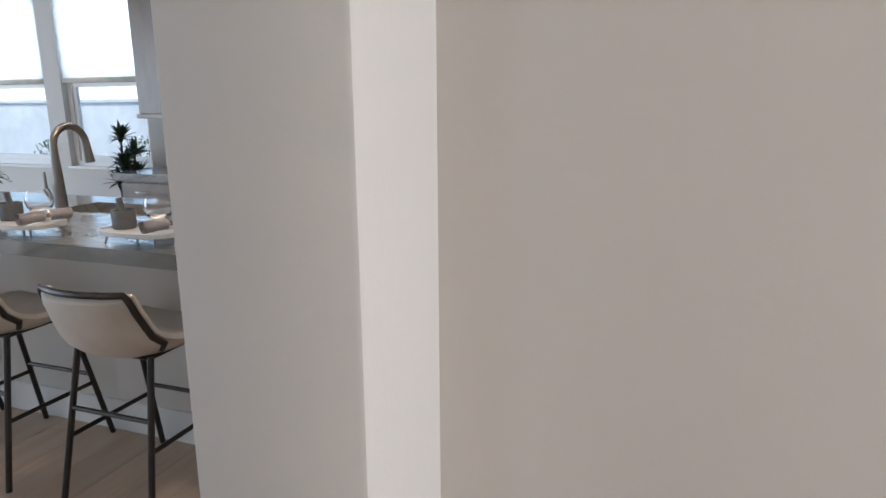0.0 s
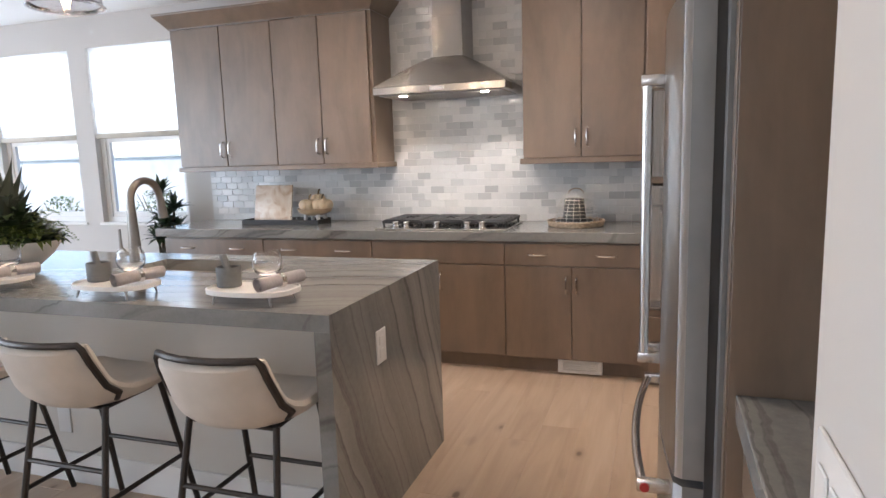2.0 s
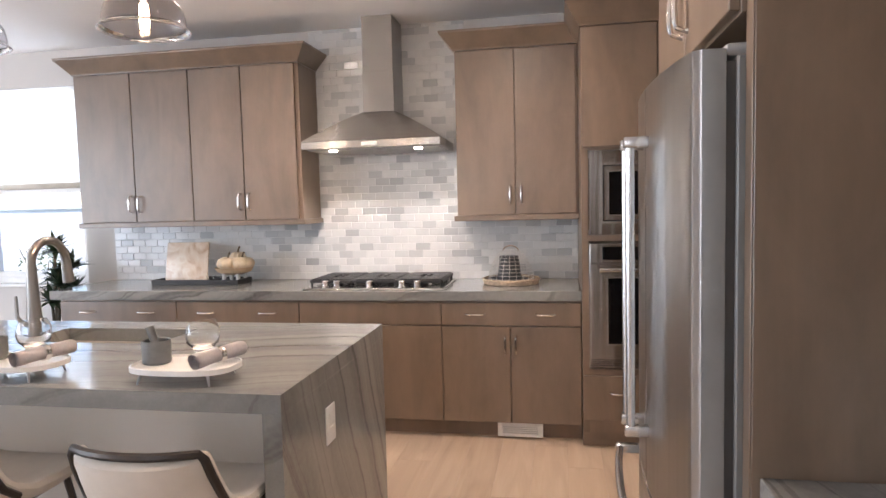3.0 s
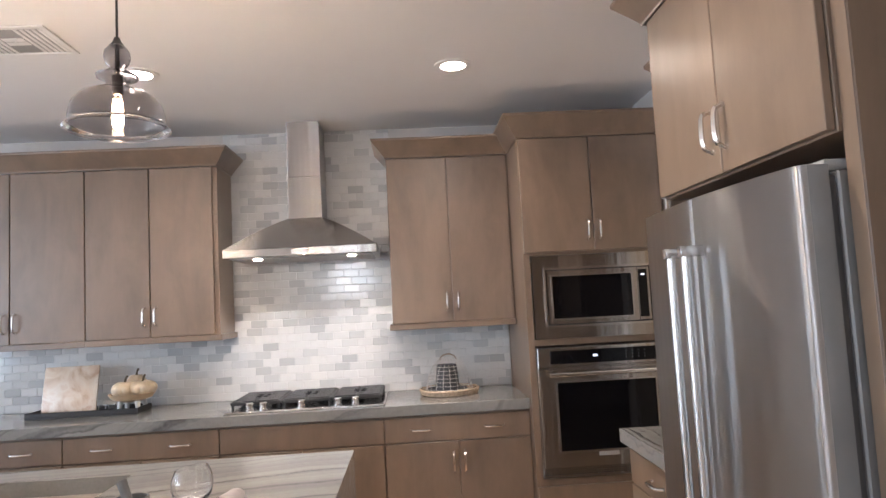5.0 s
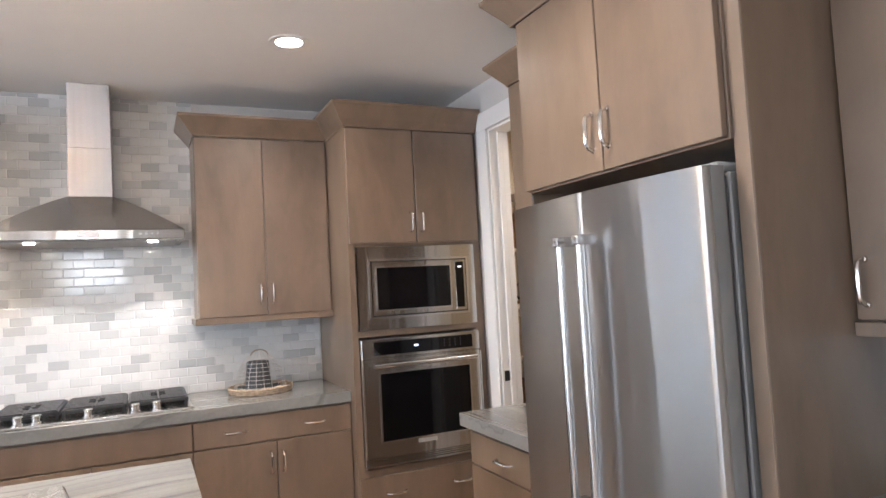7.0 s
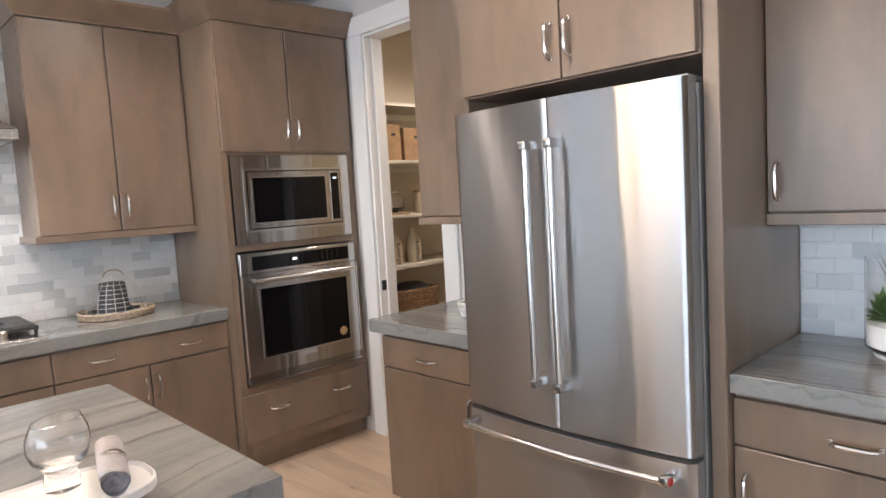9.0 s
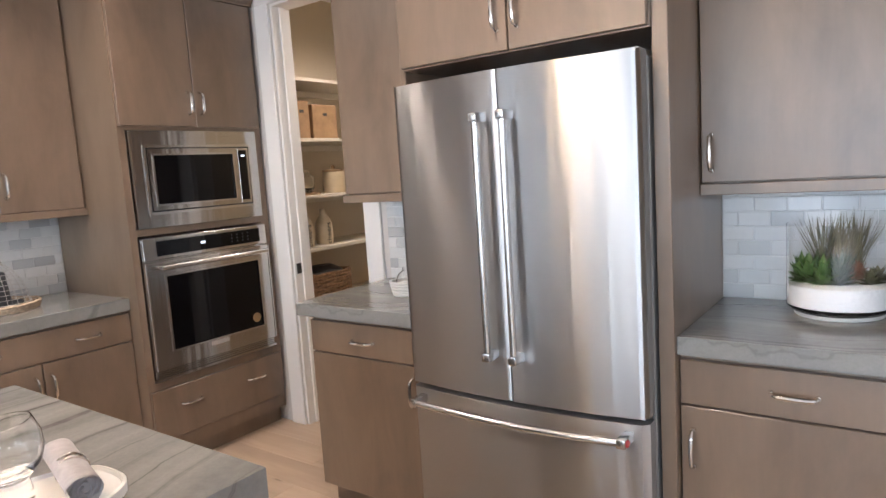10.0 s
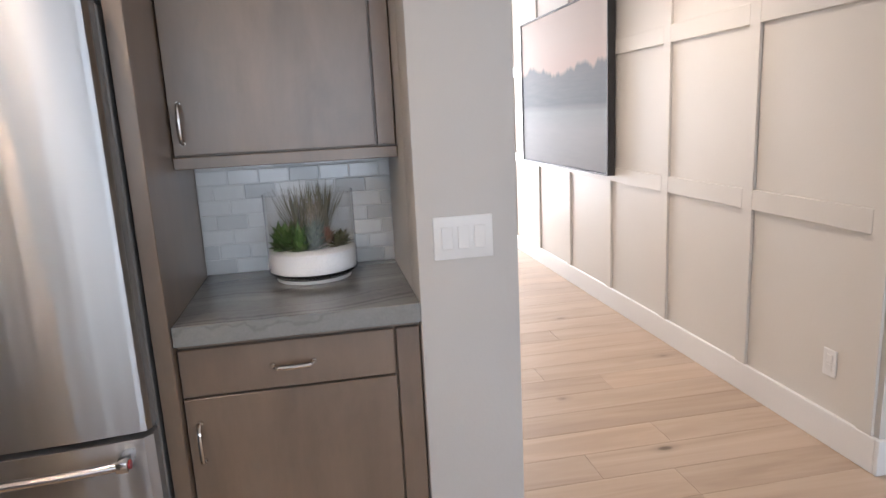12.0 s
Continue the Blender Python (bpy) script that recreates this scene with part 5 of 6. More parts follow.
def fern(bm, base, ang, length, rise, droop, rng, leaflets=16, lw=0.028):
    base = Vector(base)
    out = Vector((math.cos(ang), math.sin(ang), 0))
    side = Vector((-math.sin(ang), math.cos(ang), 0))
    prev = base
    for i in range(1, leaflets + 1):
        u = i / leaflets
        p = base + out * length * u + Vector((0, 0, rise * math.sin(u * 1.9) - droop * u * u))
        ll = lw * (1.15 - u) * rng.uniform(0.8, 1.2) + 0.006
        for s in (-1, 1):
            tip = p + side * s * ll + out * ll * 0.5 + Vector((0, 0, rng.uniform(-0.006, 0.004)))
            v0, v1, v2, v3 = (bm.verts.new(q) for q in (p, p + out * 0.006 + side * s * ll * 0.5 + Vector((0, 0, 0.003)), tip, p - out * 0.006 + side * s * ll * 0.5))
            bm.faces.new((v0, v1, v2, v3))
        tubew = 0.0012
        a0, a1, b1, b0 = (bm.verts.new(q) for q in (prev - side * tubew, prev + side * tubew, p + side * tubew, p - side * tubew))
        bm.faces.new((a0, a1, b1, b0))
        prev = p


t = thing("plant_bowl", (-3.49, 2.79, TOP), 0, "white boat-shaped bowl planted with agave and ferns", "potted plant")
_bm = B()
lathe(_bm, [(0, 0), (0.16, 0), (0.24, 0.03), (0.33, 0.085), (0.385, 0.145), (0.388, 0.152), (0.378, 0.150), (0.32, 0.09), (0.2, 0.05), (0, 0.045)], 56, sx=0.84, sy=0.5)
part("bowl", _bm, M_CERAMIC, t, "white glazed boat-shaped bowl")
_bm = B()
lathe(_bm, [(0, 0.14), (0.2, 0.14), (0.37, 0.13), (0.33, 0.10), (0, 0.09)], 40, sx=0.82, sy=0.48)
part("soil", _bm, plain("dark_soil", (0.03, 0.024, 0.018), 0.95, 0, 0.3, 40, 0.6), t)
_r = random.Random(11)
_bm = B()
for k in range(26):
    a = k * 2.399
    lvl = k / 25
    reach = 0.11 * (1 - lvl) + 0.03
    h = 0.13 + 0.33 * lvl ** 0.9 + _r.uniform(-0.03, 0.03)
    bx, by = 0.06 * math.cos(a), 0.05 * math.sin(a)
    blade(_bm, (bx, by, 0.13 + 0.12 * lvl), (bx + reach * math.cos(a) * 1.2, by + reach * math.sin(a), 0.14 + h), 0.047 * (1.1 - 0.25 * lvl), 0.0, 0.5)
part("agave", _bm, M_GREYLEAF, t, "spiky blue-green agave leaves")
_bm = B()
for k in range(7):
    a = _r.uniform(0, 6.28)
    pts = [Vector((0.05 * math.cos(a), 0.05 * math.sin(a), 0.3))]
    for i in range(1, 7):
        pts.append(pts[-1] + Vector((0.028 * math.cos(a + 0.5 * i), 0.028 * math.sin(a + 0.5 * i), 0.035 * (1 - 0.1 * i))))
    tube(_bm, pts, [0.006 * (1 - i / 7.5) for i in range(7)], 6)
part("curled_tendril", _bm, M_GREYLEAF, t)
_bm = B()
for k in range(620):
    a = _r.uniform(0, 6.28)
    rr = _r.uniform(0.04, 0.33)
    b = (rr * math.cos(a), rr * 0.5 * math.sin(a), 0.14 + 0.35 * (1 - rr / 0.33) ** 1.3 * _r.uniform(0.1, 1.0))
    blade(_bm, b, (b[0] + _r.uniform(0.03, 0.08) * math.cos(a), b[1] + _r.uniform(0.03, 0.06) * math.sin(a), b[2] + _r.uniform(0.0, 0.08)), _r.uniform(0.015, 0.028), 0.02, 0.2, 4)
part("undergrowth", _bm, M_LEAF, t, "dark green leaves")
_bm = B()
for k in range(64):
    a = k * 2.399
    q = _r.uniform(0.5, 1.0)
    fern(_bm, (0.25 * q * math.cos(a), 0.13 * q * math.sin(a), 0.15 + 0.12 * (1 - q)), a, _r.uniform(0.09, 0.17), _r.uniform(0.04, 0.11), _r.uniform(0.0, 0.10), _r, 16, 0.034)
for k in range(14):
    a = math.pi + _r.uniform(-0.5, 0.5)
    fern(_bm, (-0.27 + _r.uniform(-0.02, 0.03), _r.uniform(-0.09, 0.09), 0.155), a, _r.uniform(0.09, 0.15), _r.uniform(0.02, 0.05), _r.uniform(0.12, 0.22), _r, 16, 0.03)
part("fern", _bm, M_LEAF2, t, "yellow-green fern fronds")
_bm = B()
for k in range(420):
    a = _r.uniform(0, 6.28)
    q = _r.uniform(0.65, 1.05)
    b = Vector((0.30 * q * math.cos(a), 0.17 * q * math.sin(a), 0.15 + 0.09 * (1.05 - q) + _r.uniform(0, 0.03)))
    d = Vector((math.cos(a + _r.uniform(-0.8, 0.8)), math.sin(a + _r.uniform(-0.8, 0.8)), _r.uniform(-0.6, 0.7))) * _r.uniform(0.03, 0.075)
    blade(_bm, b, b + d, _r.uniform(0.007, 0.014), 0.012, 0.25, 4)
part("trailing_leaves", _bm, M_LEAF2, t, "yellow-green trailing leaves")

# ---- tall plant by the window ----
t = thing("potted_yucca", (-4.42, 4.86, 0), 0, "leafy dark green yucca in a grey floor pot", "potted plant")
_bm = B()
lathe(_bm, [(0, 0), (0.13, 0), (0.15, 0.04), (0.17, 0.40), (0.165, 0.41), (0.155, 0.40), (0.14, 0.36), (0, 0.36)], 32)
part("pot", _bm, M_CUP, t)
_bm = B()
heads = [(0.03, 0.0, 1.17), (0.14, 0.03, 1.04), (0.02, 0.04, 0.98), (0.10, -0.05, 0.92), (-0.03, 0.07, 0.90), (0.12, 0.05, 0.85), (0.02, -0.05, 0.80), (0.09, 0.05, 0.68)]
for x, y, z in heads:
    tube(_bm, [(x * 0.1, y * 0.1, 0.36), (x * 0.5, y * 0.5, 0.36 + (z - 0.36) * 0.5), (x, y, z)], [0.016, 0.012, 0.009], 8)
part("stem", _bm, plain("brown_stem", (0.09, 0.07, 0.045), 0.9), t)
_bm = B()
for x, y, z in heads:
    for k in range(30):
        a = k * 2.399
        e = _r.uniform(-0.35, 1.25)
        L = _r.uniform(0.12, 0.19)
        blade(_bm, (x, y, z - 0.02), (x + L * math.cos(a) * math.cos(e), y + L * math.sin(a) * math.cos(e), z + L * math.sin(e)), 0.021, 0.02, 0.3, 4)
part("leaves", _bm, M_LEAF, t, "narrow dark green leaves")

# ---- decor on the hob-wall counter ----
t = thing("serving_board_tray", (-3.19, 4.84, TOP), 0, "shallow black rectangular tray", "tray")
_bm = B()
box(_bm, -0.33, 0.33, -0.105, 0.105, 0.0, 0.012, 0.002)
for x0, x1, y0, y1 in ((-0.33, 0.33, -0.105, -0.095), (-0.33, 0.33, 0.095, 0.105), (-0.33, -0.32, -0.095, 0.095), (0.32, 0.33, -0.095, 0.095)):
    box(_bm, x0, x1, y0, y1, 0.012, 0.038, 0.002)
part("pan", _bm, M_BLACK, t, "", False)


def onyx(name):
    m, nt, b = material(name)
    v = coords(nt, (1, 1, 1))
    n = noise_tex(nt, v, 5, 5, 0.5, 2.2)
    nt.links.new(ramp(nt, n, [(0.3, (0.48, 0.33, 0.23)), (0.45, (0.66, 0.54, 0.43)), (0.55, (0.72, 0.64, 0.55)), (0.65, (0.60, 0.45, 0.34)), (0.75, (0.74, 0.68, 0.60))]), b.inputs["Base Color"])
    b.inputs["Roughness"].default_value = 0.25
    return m


t = thing("onyx_board", (-3.335, 4.875, TOP + 0.0125), 0, "square peach-veined onyx board leaning on the wall", "serving board")
_bm = B()
box(_bm, -0.165, 0.165, -0.008, 0.008, 0.0, 0.285, 0.004, 2)
bmesh.ops.rotate(_bm, verts=_bm.verts, matrix=Matrix.Rotation(radians(-12), 3, "X"))
part("slab", _bm, onyx("peach_onyx"), t)


def pumpkin(bm, at, r, h, ribs=9):
    seg, rows = 45, 12
    grid = []
    for i in range(rows + 1):
        ph = math.pi * i / rows
        ring = []
        for k in range(seg):
            a = 2 * math.pi * k / seg
            g = 1 - 0.09 * abs(math.cos(ribs * a / 2)) ** 6
            rr = r * math.sin(ph) ** 0.8 * g if 0 < i < rows else 0.004
            zz = h / 2 - h / 2 * math.cos(ph) * (1 - 0.18 * math.exp(-(rr / (0.35 * r)) ** 2))
            ring.append(bm.verts.new((at[0] + rr * math.cos(a), at[1] + rr * math.sin(a), at[2] + zz)))
        grid.append(ring)
    for r0, r1 in zip(grid, grid[1:]):
        for k in range(seg):
            bm.faces.new((r0[k], r0[(k + 1) % seg], r1[(k + 1) % seg], r1[k]))
    bm.faces.new(grid[0][::-1])
    bm.faces.new(grid[-1])


M_GOURD = plain("pale_gourd", (0.56, 0.46, 0.33), 0.55, 0, 0.18, 14, 0.1)
M_STEM = plain("gourd_stem", (0.12, 0.09, 0.055), 0.9)
t = thing("gourd_stand", (-2.935, 4.84, TOP + 0.0125), 0, "low wooden bowl on short legs", "bowl")
_bm = B()
lathe(_bm, [(0, 0.055), (0.06, 0.055), (0.115, 0.075), (0.135, 0.105), (0.130, 0.106), (0.11, 0.083), (0, 0.066)], 36)
part("dish", _bm, plain("pale_wood", (0.50, 0.37, 0.24), 0.5, 0, 0.15, 18, 0.1), t)
for k in range(4):
    a = math.pi / 4 + math.pi / 2 * k
    _bm = B()
    tube(_bm, [(0.07 * math.cos(a), 0.07 * math.sin(a), 0.06), (0.082 * math.cos(a), 0.082 * math.sin(a), 0.0)], [0.016, 0.012], 10)
    part("leg", _bm, M_CERAMIC, t)
for x, y, z, r, h in ((-2.972, 4.825, 0.085, 0.08, 0.10), (-2.872, 4.84, 0.09, 0.085, 0.095), (-2.93, 4.89, 0.10, 0.06, 0.12)):
    t = thing("gourd", (x, y, TOP + 0.0125 + z - 0.005), 0, "small cream ribbed pumpkin in the bowl", "pumpkin", "small pumpkins")
    _bm = B()
    pumpkin(_bm, (0, 0, 0), r, h)
    part("fruit", _bm, M_GOURD, t)
    _bm = B()
    tube(_bm, [(0, 0, h * 0.82), (0.004, 0, h + 0.012), (0.014, 0.004, h + 0.032)], [0.009, 0.006, 0.007], 8)
    part("stalk", _bm, M_STEM, t)
for x in (-3.09, -3.04):
    t = thing("votive_glass", (x, 4.79, TOP + 0.0125), 0, "small clear glass candle cup", "candle holder", "votive glasses")
    _bm = B()
    lathe(_bm, [(0, 0), (0.024, 0), (0.028, 0.05), (0.026, 0.05), (0.022, 0.008), (0, 0.007)], 24)
    part("cup", _bm, M_GLASS, t).visible_shadow = False

# wire cloche and black bell on a woven tray
t = thing("woven_tray", (-0.985, 4.83, TOP), 0, "round pale woven tray", "tray")
_bm = B()
for k in range(3):
    tube(_bm, [((0.172 + 0.004 * k) * math.cos(2 * math.pi * i / 40), (0.172 + 0.004 * k) * math.sin(2 * math.pi * i / 40), 0.009 + 0.011 * k + 0.002 * math.sin(i * 2.5 + k)) for i in range(40)], 0.0085, 8, 1.0, True)
part("rim", _bm, plain("pale_rattan", (0.46, 0.36, 0.26), 0.8, 0, 0.3, 60, 0.5), t)
_bm = B()
cyl(_bm, (0, 0, 0.002), (0, 0, 0.010), 0.168, None, 40)
part("base", _bm, plain("pale_wood_base", (0.44, 0.34, 0.24), 0.7, 0, 0.2, 25, 0.2), t)
t = thing("wire_cloche", (-0.985, 4.83, TOP + 0.0105), 0, "thin pale wire food cover with a hoop handle", "food cover")
M_WIRE = plain("pale_wire", (0.62, 0.60, 0.57), 0.4, 0.5)


def cloche_r(z):
    return 0.145 * max(0.0, 1 - (z / 0.222) ** 3.0) ** 0.5 * (0.72 + 0.28 * (1 - z / 0.222)) + 0.006


for k in range(20):
    a = 2 * math.pi * k / 20
    _bm = B()
    tube(_bm, [(cloche_r(z) * math.cos(a), cloche_r(z) * math.sin(a), z) for z in [0.002 + 0.213 * (1 - (1 - i / 10) ** 2) for i in range(11)]], 0.0013, 5)
    part("upright_wire", _bm, M_WIRE, t)
for j in range(9):
    z = 0.004 + 0.0225 * j
    _bm = B()
    tube(_bm, [(cloche_r(z) * math.cos(2 * math.pi * i / 36), cloche_r(z) * math.sin(2 * math.pi * i / 36), z) for i in range(36)], 0.0013, 5, 1.0, True)
    part("hoop_wire", _bm, M_WIRE, t)
_bm = B()
tube(_bm, [(0.05 * math.cos(math.pi * i / 12), 0, 0.2 + 0.035 * math.sin(math.pi * i / 12)) for i in range(13)], 0.004, 8)
part("handle", _bm, plain("bent_twig", (0.35, 0.27, 0.2), 0.8), t, "pale bent hoop handle")
t = thing("black_cup_stack", (-0.995, 4.83, TOP + 0.0105), 0, "upturned black cup on a black plate", "tableware")
_bm = B()
lathe(_bm, [(0, 0), (0.07, 0), (0.125, 0.02), (0.124, 0.025), (0.07, 0.008), (0, 0.008)], 36)
part("plate", _bm, M_BLACK, t)
_bm = B()
lathe(_bm, [(0, 0.17), (0.058, 0.17), (0.063, 0.165), (0.078, 0.012), (0.074, 0.012), (0.058, 0.16), (0, 0.163)], 36)
part("cup", _bm, plain("dark_slate", (0.035, 0.037, 0.042), 0.5, 0, 0.2, 20, 0.1), t)

# ---- terrarium on the side counter ----
t = thing("terrarium", (0.135, 1.53, TOP), 0, "glass cylinder terrarium with succulents in white sand", "terrarium")
_bm = B()
lathe(_bm, [(0, 0.0), (0.118, 0.0), (0.12, 0.004), (0.118, 0.014), (0.135, 0.02), (0.146, 0.03), (0.146, 0.285), (0.1435, 0.285), (0.1435, 0.034), (0.13, 0.026), (0, 0.024)], 56)
part("glass_vessel", _bm, M_GLASS, t, "clear glass cylinder with a foot").visible_shadow = False
_bm = B()
lathe(_bm, [(0, 0.027), (0.126, 0.028), (0.1425, 0.036), (0.1425, 0.098), (0.12, 0.108), (0.06, 0.104), (0, 0.11)], 48)
part("sand", _bm, plain("white_sand", (0.80, 0.785, 0.77), 0.95, 0, 0.08, 120, 0.6), t, "white sand")
_bm = B()
lathe(_bm, [(0.1205, 0.0145), (0.128, 0.0145), (0.132, 0.0185), (0.1205, 0.0185), (0.1205, 0.0145)], 48)
part("foot_ring", _bm, M_BLACK, t, "dark line round the foot")
_bm = B()
lathe(_bm, [(0.1205, 0.001), (0.1215, 0.001), (0.1235, 0.006), (0.1235, 0.0125), (0.1205, 0.0135), (0.1205, 0.001)], 48)
part("foot_band", _bm, M_CERAMIC, t, "white foot band")


def rosette(bm, at, r, n, rise, w):
    for k in range(n):
        a = k * 2.399
        u = k / n
        L = r * (1 - 0.6 * u)
        blade(bm, (at[0], at[1], at[2] + 0.02 * u), (at[0] + L * math.cos(a), at[1] + L * math.sin(a), at[2] + rise * (0.15 + u)), w * (1 - 0.4 * u), 0.0, 0.35, 5)


_bm = B()
for x, y, r in ((-0.055, 0.075, 0.062), (-0.02, 0.10, 0.045), (-0.085, 0.035, 0.05), (0.02, 0.06, 0.055)):
    rosette(_bm, (x, y, 0.100), r * 1.2, 22, 0.09, 0.022)
part("succulent", _bm, leaf("succulent_leaf", (0.05, 0.12, 0.025), (0.14, 0.24, 0.06)), t, "bright green succulent rosettes")
_bm = B()
rosette(_bm, (-0.07, -0.005, 0.098), 0.066, 70, 0.10, 0.011)
rosette(_bm, (0.02, -0.03, 0.104), 0.055, 44, 0.10, 0.010)
part("blue_succulent", _bm, leaf("blue_succulent_leaf", (0.08, 0.12, 0.085), (0.19, 0.23, 0.17)), t, "round grey-green succulent")
_bm = B()
rosette(_bm, (-0.04, -0.055, 0.115), 0.04, 18, 0.06, 0.013)
part("red_succulent", _bm, leaf("red_succulent_leaf", (0.22, 0.09, 0.06), (0.32, 0.17, 0.11)), t, "dull red succulent rosette")
_bm = B()
for x, y in ((-0.05, -0.085), (0.01, -0.10), (0.05, 0.03)):
    rosette(_bm, (x, y, 0.102), 0.05, 24, 0.05, 0.013)
part("olive_succulent", _bm, leaf("olive_succulent_leaf", (0.08, 0.085, 0.03), (0.16, 0.15, 0.07)), t, "olive brown succulents")
_bm = B()
for bx, by, n in ((0.02, 0.045, 60), (0.035, -0.04, 80), (0.0, 0.0, 40)):
    for k in range(n):
        a = _r.uniform(0, 6.28)
        L = _r.uniform(0.13, 0.215)
        lean = _r.uniform(0.05, 0.52)
        p0 = Vector((bx + _r.uniform(-0.012, 0.012), by + _r.uniform(-0.012, 0.012), 0.105))
        d = Vector((0.6 * math.cos(a) * math.sin(lean), math.sin(a) * math.sin(lean), math.cos(lean)))
        p1 = p0 + d * L * 0.6
        p2 = p1 + (d + Vector((0.35 * math.cos(a), 0.55 * math.sin(a), 0)) * lean).normalized() * L * 0.45
        blade(_bm, p0, p1, 0.0028, 0.0, 0.4, 3)
        blade(_bm, p1 - d * 0.012, p2, 0.0026, -0.004, 0.4, 4)
part("grass_tuft", _bm, leaf("dry_tuft", (0.12, 0.11, 0.06), (0.27, 0.24, 0.15)), t, "dry olive grass tufts")

# ---- small glass jars beside the fridge ----
t = thing("wire_basket", (-0.04, 3.105, TOP), 0, "small round white woven basket", "basket")
_bm = B()
for k in range(5):
    tube(_bm, [((0.062 + 0.003 * k) * math.cos(2 * math.pi * i / 30), (0.062 + 0.003 * k) * math.sin(2 * math.pi * i / 30), 0.008 + 0.013 * k + 0.002 * math.sin(i * 2.6 + k)) for i in range(30)], 0.007, 6, 1.0, True)
part("weave", _bm, M_CERAMIC, t)
t = thing("glass_bottle", (-0.04, 3.105, TOP + 0.002), 0, "clear glass bottle standing in a basket", "bottle")
_bm = B()
lathe(_bm, [(0, 0), (0.045, 0), (0.048, 0.008), (0.05, 0.065), (0.04, 0.09), (0.02, 0.105), (0.02, 0.118), (0.017, 0.118), (0.017, 0.105), (0.037, 0.088), (0.047, 0.065), (0.045, 0.01), (0, 0.008)], 28)
part("bottle", _bm, M_GLASS, t).visible_shadow = False

# ---- switches and outlets ----
t = thing("light_switch", (PIER_X, 1.11, 1.091), -90, "white three-gang rocker light switch plate", "light switch")
_bm = B()
box(_bm, -0.084, 0.084, -0.006, 0, -0.06, 0.06, 0.003, 2)
part("plate", _bm, M_PLASTIC, t)
for k in (-1, 0, 1):
    _bm = B()
    box(_bm, 0.046 * k - 0.0165, 0.046 * k + 0.0165, -0.0095, -0.006, -0.033, 0.033, 0.002)
    part("rocker", _bm, M_PLASTIC, t)
t = thing("wall_outlet", (0.14, -0.5, 0.352), 180, "white double wall outlet", "outlet")
_bm = B()
box(_bm, -0.036, 0.036, -0.006, 0, -0.058, 0.058, 0.003)
part("plate", _bm, M_PLASTIC, t)
for z in (-0.02, 0.02):
    _bm = B()
    box(_bm, -0.017, 0.017, -0.0085, -0.006, z - 0.015, z + 0.015, 0.002)
    part("socket", _bm, M_PLASTIC, t)
t = thing("floor_register", (-0.92, 4.50, 0.012), 0, "white louvred air register in the toe kick", "air vent")
_bm = B()
for x0, x1, z0, z1 in ((-0.137, 0.137, 0, 0.02), (-0.137, 0.137, 0.07, 0.09), (-0.137, -0.105, 0.02, 0.07), (0.105, 0.137, 0.02, 0.07)):
    box(_bm, x0, x1, -0.008, 0.036, z0, z1, 0.002)
part("frame", _bm, M_PLASTIC, t, "", False)
for k in range(4):
    _bm = B()
    box(_bm, -0.105, 0.105, 0.0, 0.02, 0.024 + 0.012 * k, 0.031 + 0.012 * k)
    part("slat", _bm, M_PLASTIC, t, "", False)

# ---- painting in the hall ----
t = thing("framed_painting", (3.03, -0.484, 0.957), 0, "large framed canvas of a misty lake and hills", "painting")
_bm = B()
W2, HH = 0.93, 1.23
for x0, x1, z0, z1 in ((-W2, W2, 0, 0.012), (-W2, W2, HH - 0.012, HH), (-W2, -W2 + 0.012, 0.012, HH - 0.012), (W2 - 0.012, W2, 0.012, HH - 0.012)):
    box(_bm, x0, x1, 0, 0.055, z0, z1, 0.001)
part("frame", _bm, M_BLACK, t, "thin black frame", False)
_bm = B()
box(_bm, -W2 + 0.014, W2 - 0.014, 0.002, 0.045, 0.014, HH - 0.014)
part("canvas", _bm, M_CANVAS, t, "misty landscape canvas", False)

# ---- pantry ----
M_SHELF = paint_wall("shelf_paint", (0.66, 0.60, 0.50), 0.5)
for z in (2.06, 1.69, 1.335, 1.0):
    t = thing("pantry_shelf", (1.23, 4.58, z), 0, "cream painted wooden pantry shelf", "shelf", "pantry shelves")
    _bm = B()
    box(_bm, -0.80, 0.80, -0.18, 0.20, -0.022, 0.0, 0.002)
    part("board", _bm, M_SHELF, t, "", False)
    _bm = B()
    box(_bm, -0.80, 0.80, 0.18, 0.20, -0.062, -0.022, 0.002)
    part("cleat", _bm, M_SHELF, t, "", False)
M_BOX = plain("tan_wood_box", (0.31, 0.19, 0.095), 0.7, 0, 0.2, 12, 0.15)
for x, w, h in ((0.70, 0.13, 0.24), (0.90, 0.22, 0.22)):
    t = thing("storage_box", (x, 4.56, 1.69), 0, "tan wooden storage box on a pantry shelf", "box", "pantry boxes")
    _bm = B()
    box(_bm, -w / 2, w / 2, -0.09, 0.09, 0, h, 0.004)
    part("carton", _bm, M_BOX, t)
    _bm = B()
    box(_bm, -0.018, 0.018, -0.0915, -0.0895, h * 0.68, h * 0.76, 0.001)
    part("hand_hole", _bm, M_BLACK, t)
t = thing("glass_jar", (0.70, 4.52, 1.35), 0, "clear lidded glass jar on a wooden riser", "jar")
_bm = B()
lathe(_bm, [(0, 0), (0.055, 0), (0.075, 0.03), (0.075, 0.10), (0.045, 0.13), (0.043, 0.13), (0.072, 0.1), (0.072, 0.032), (0, 0.004)], 28)
part("jar_body", _bm, M_GLASS, t).visible_shadow = False
_bm = B()
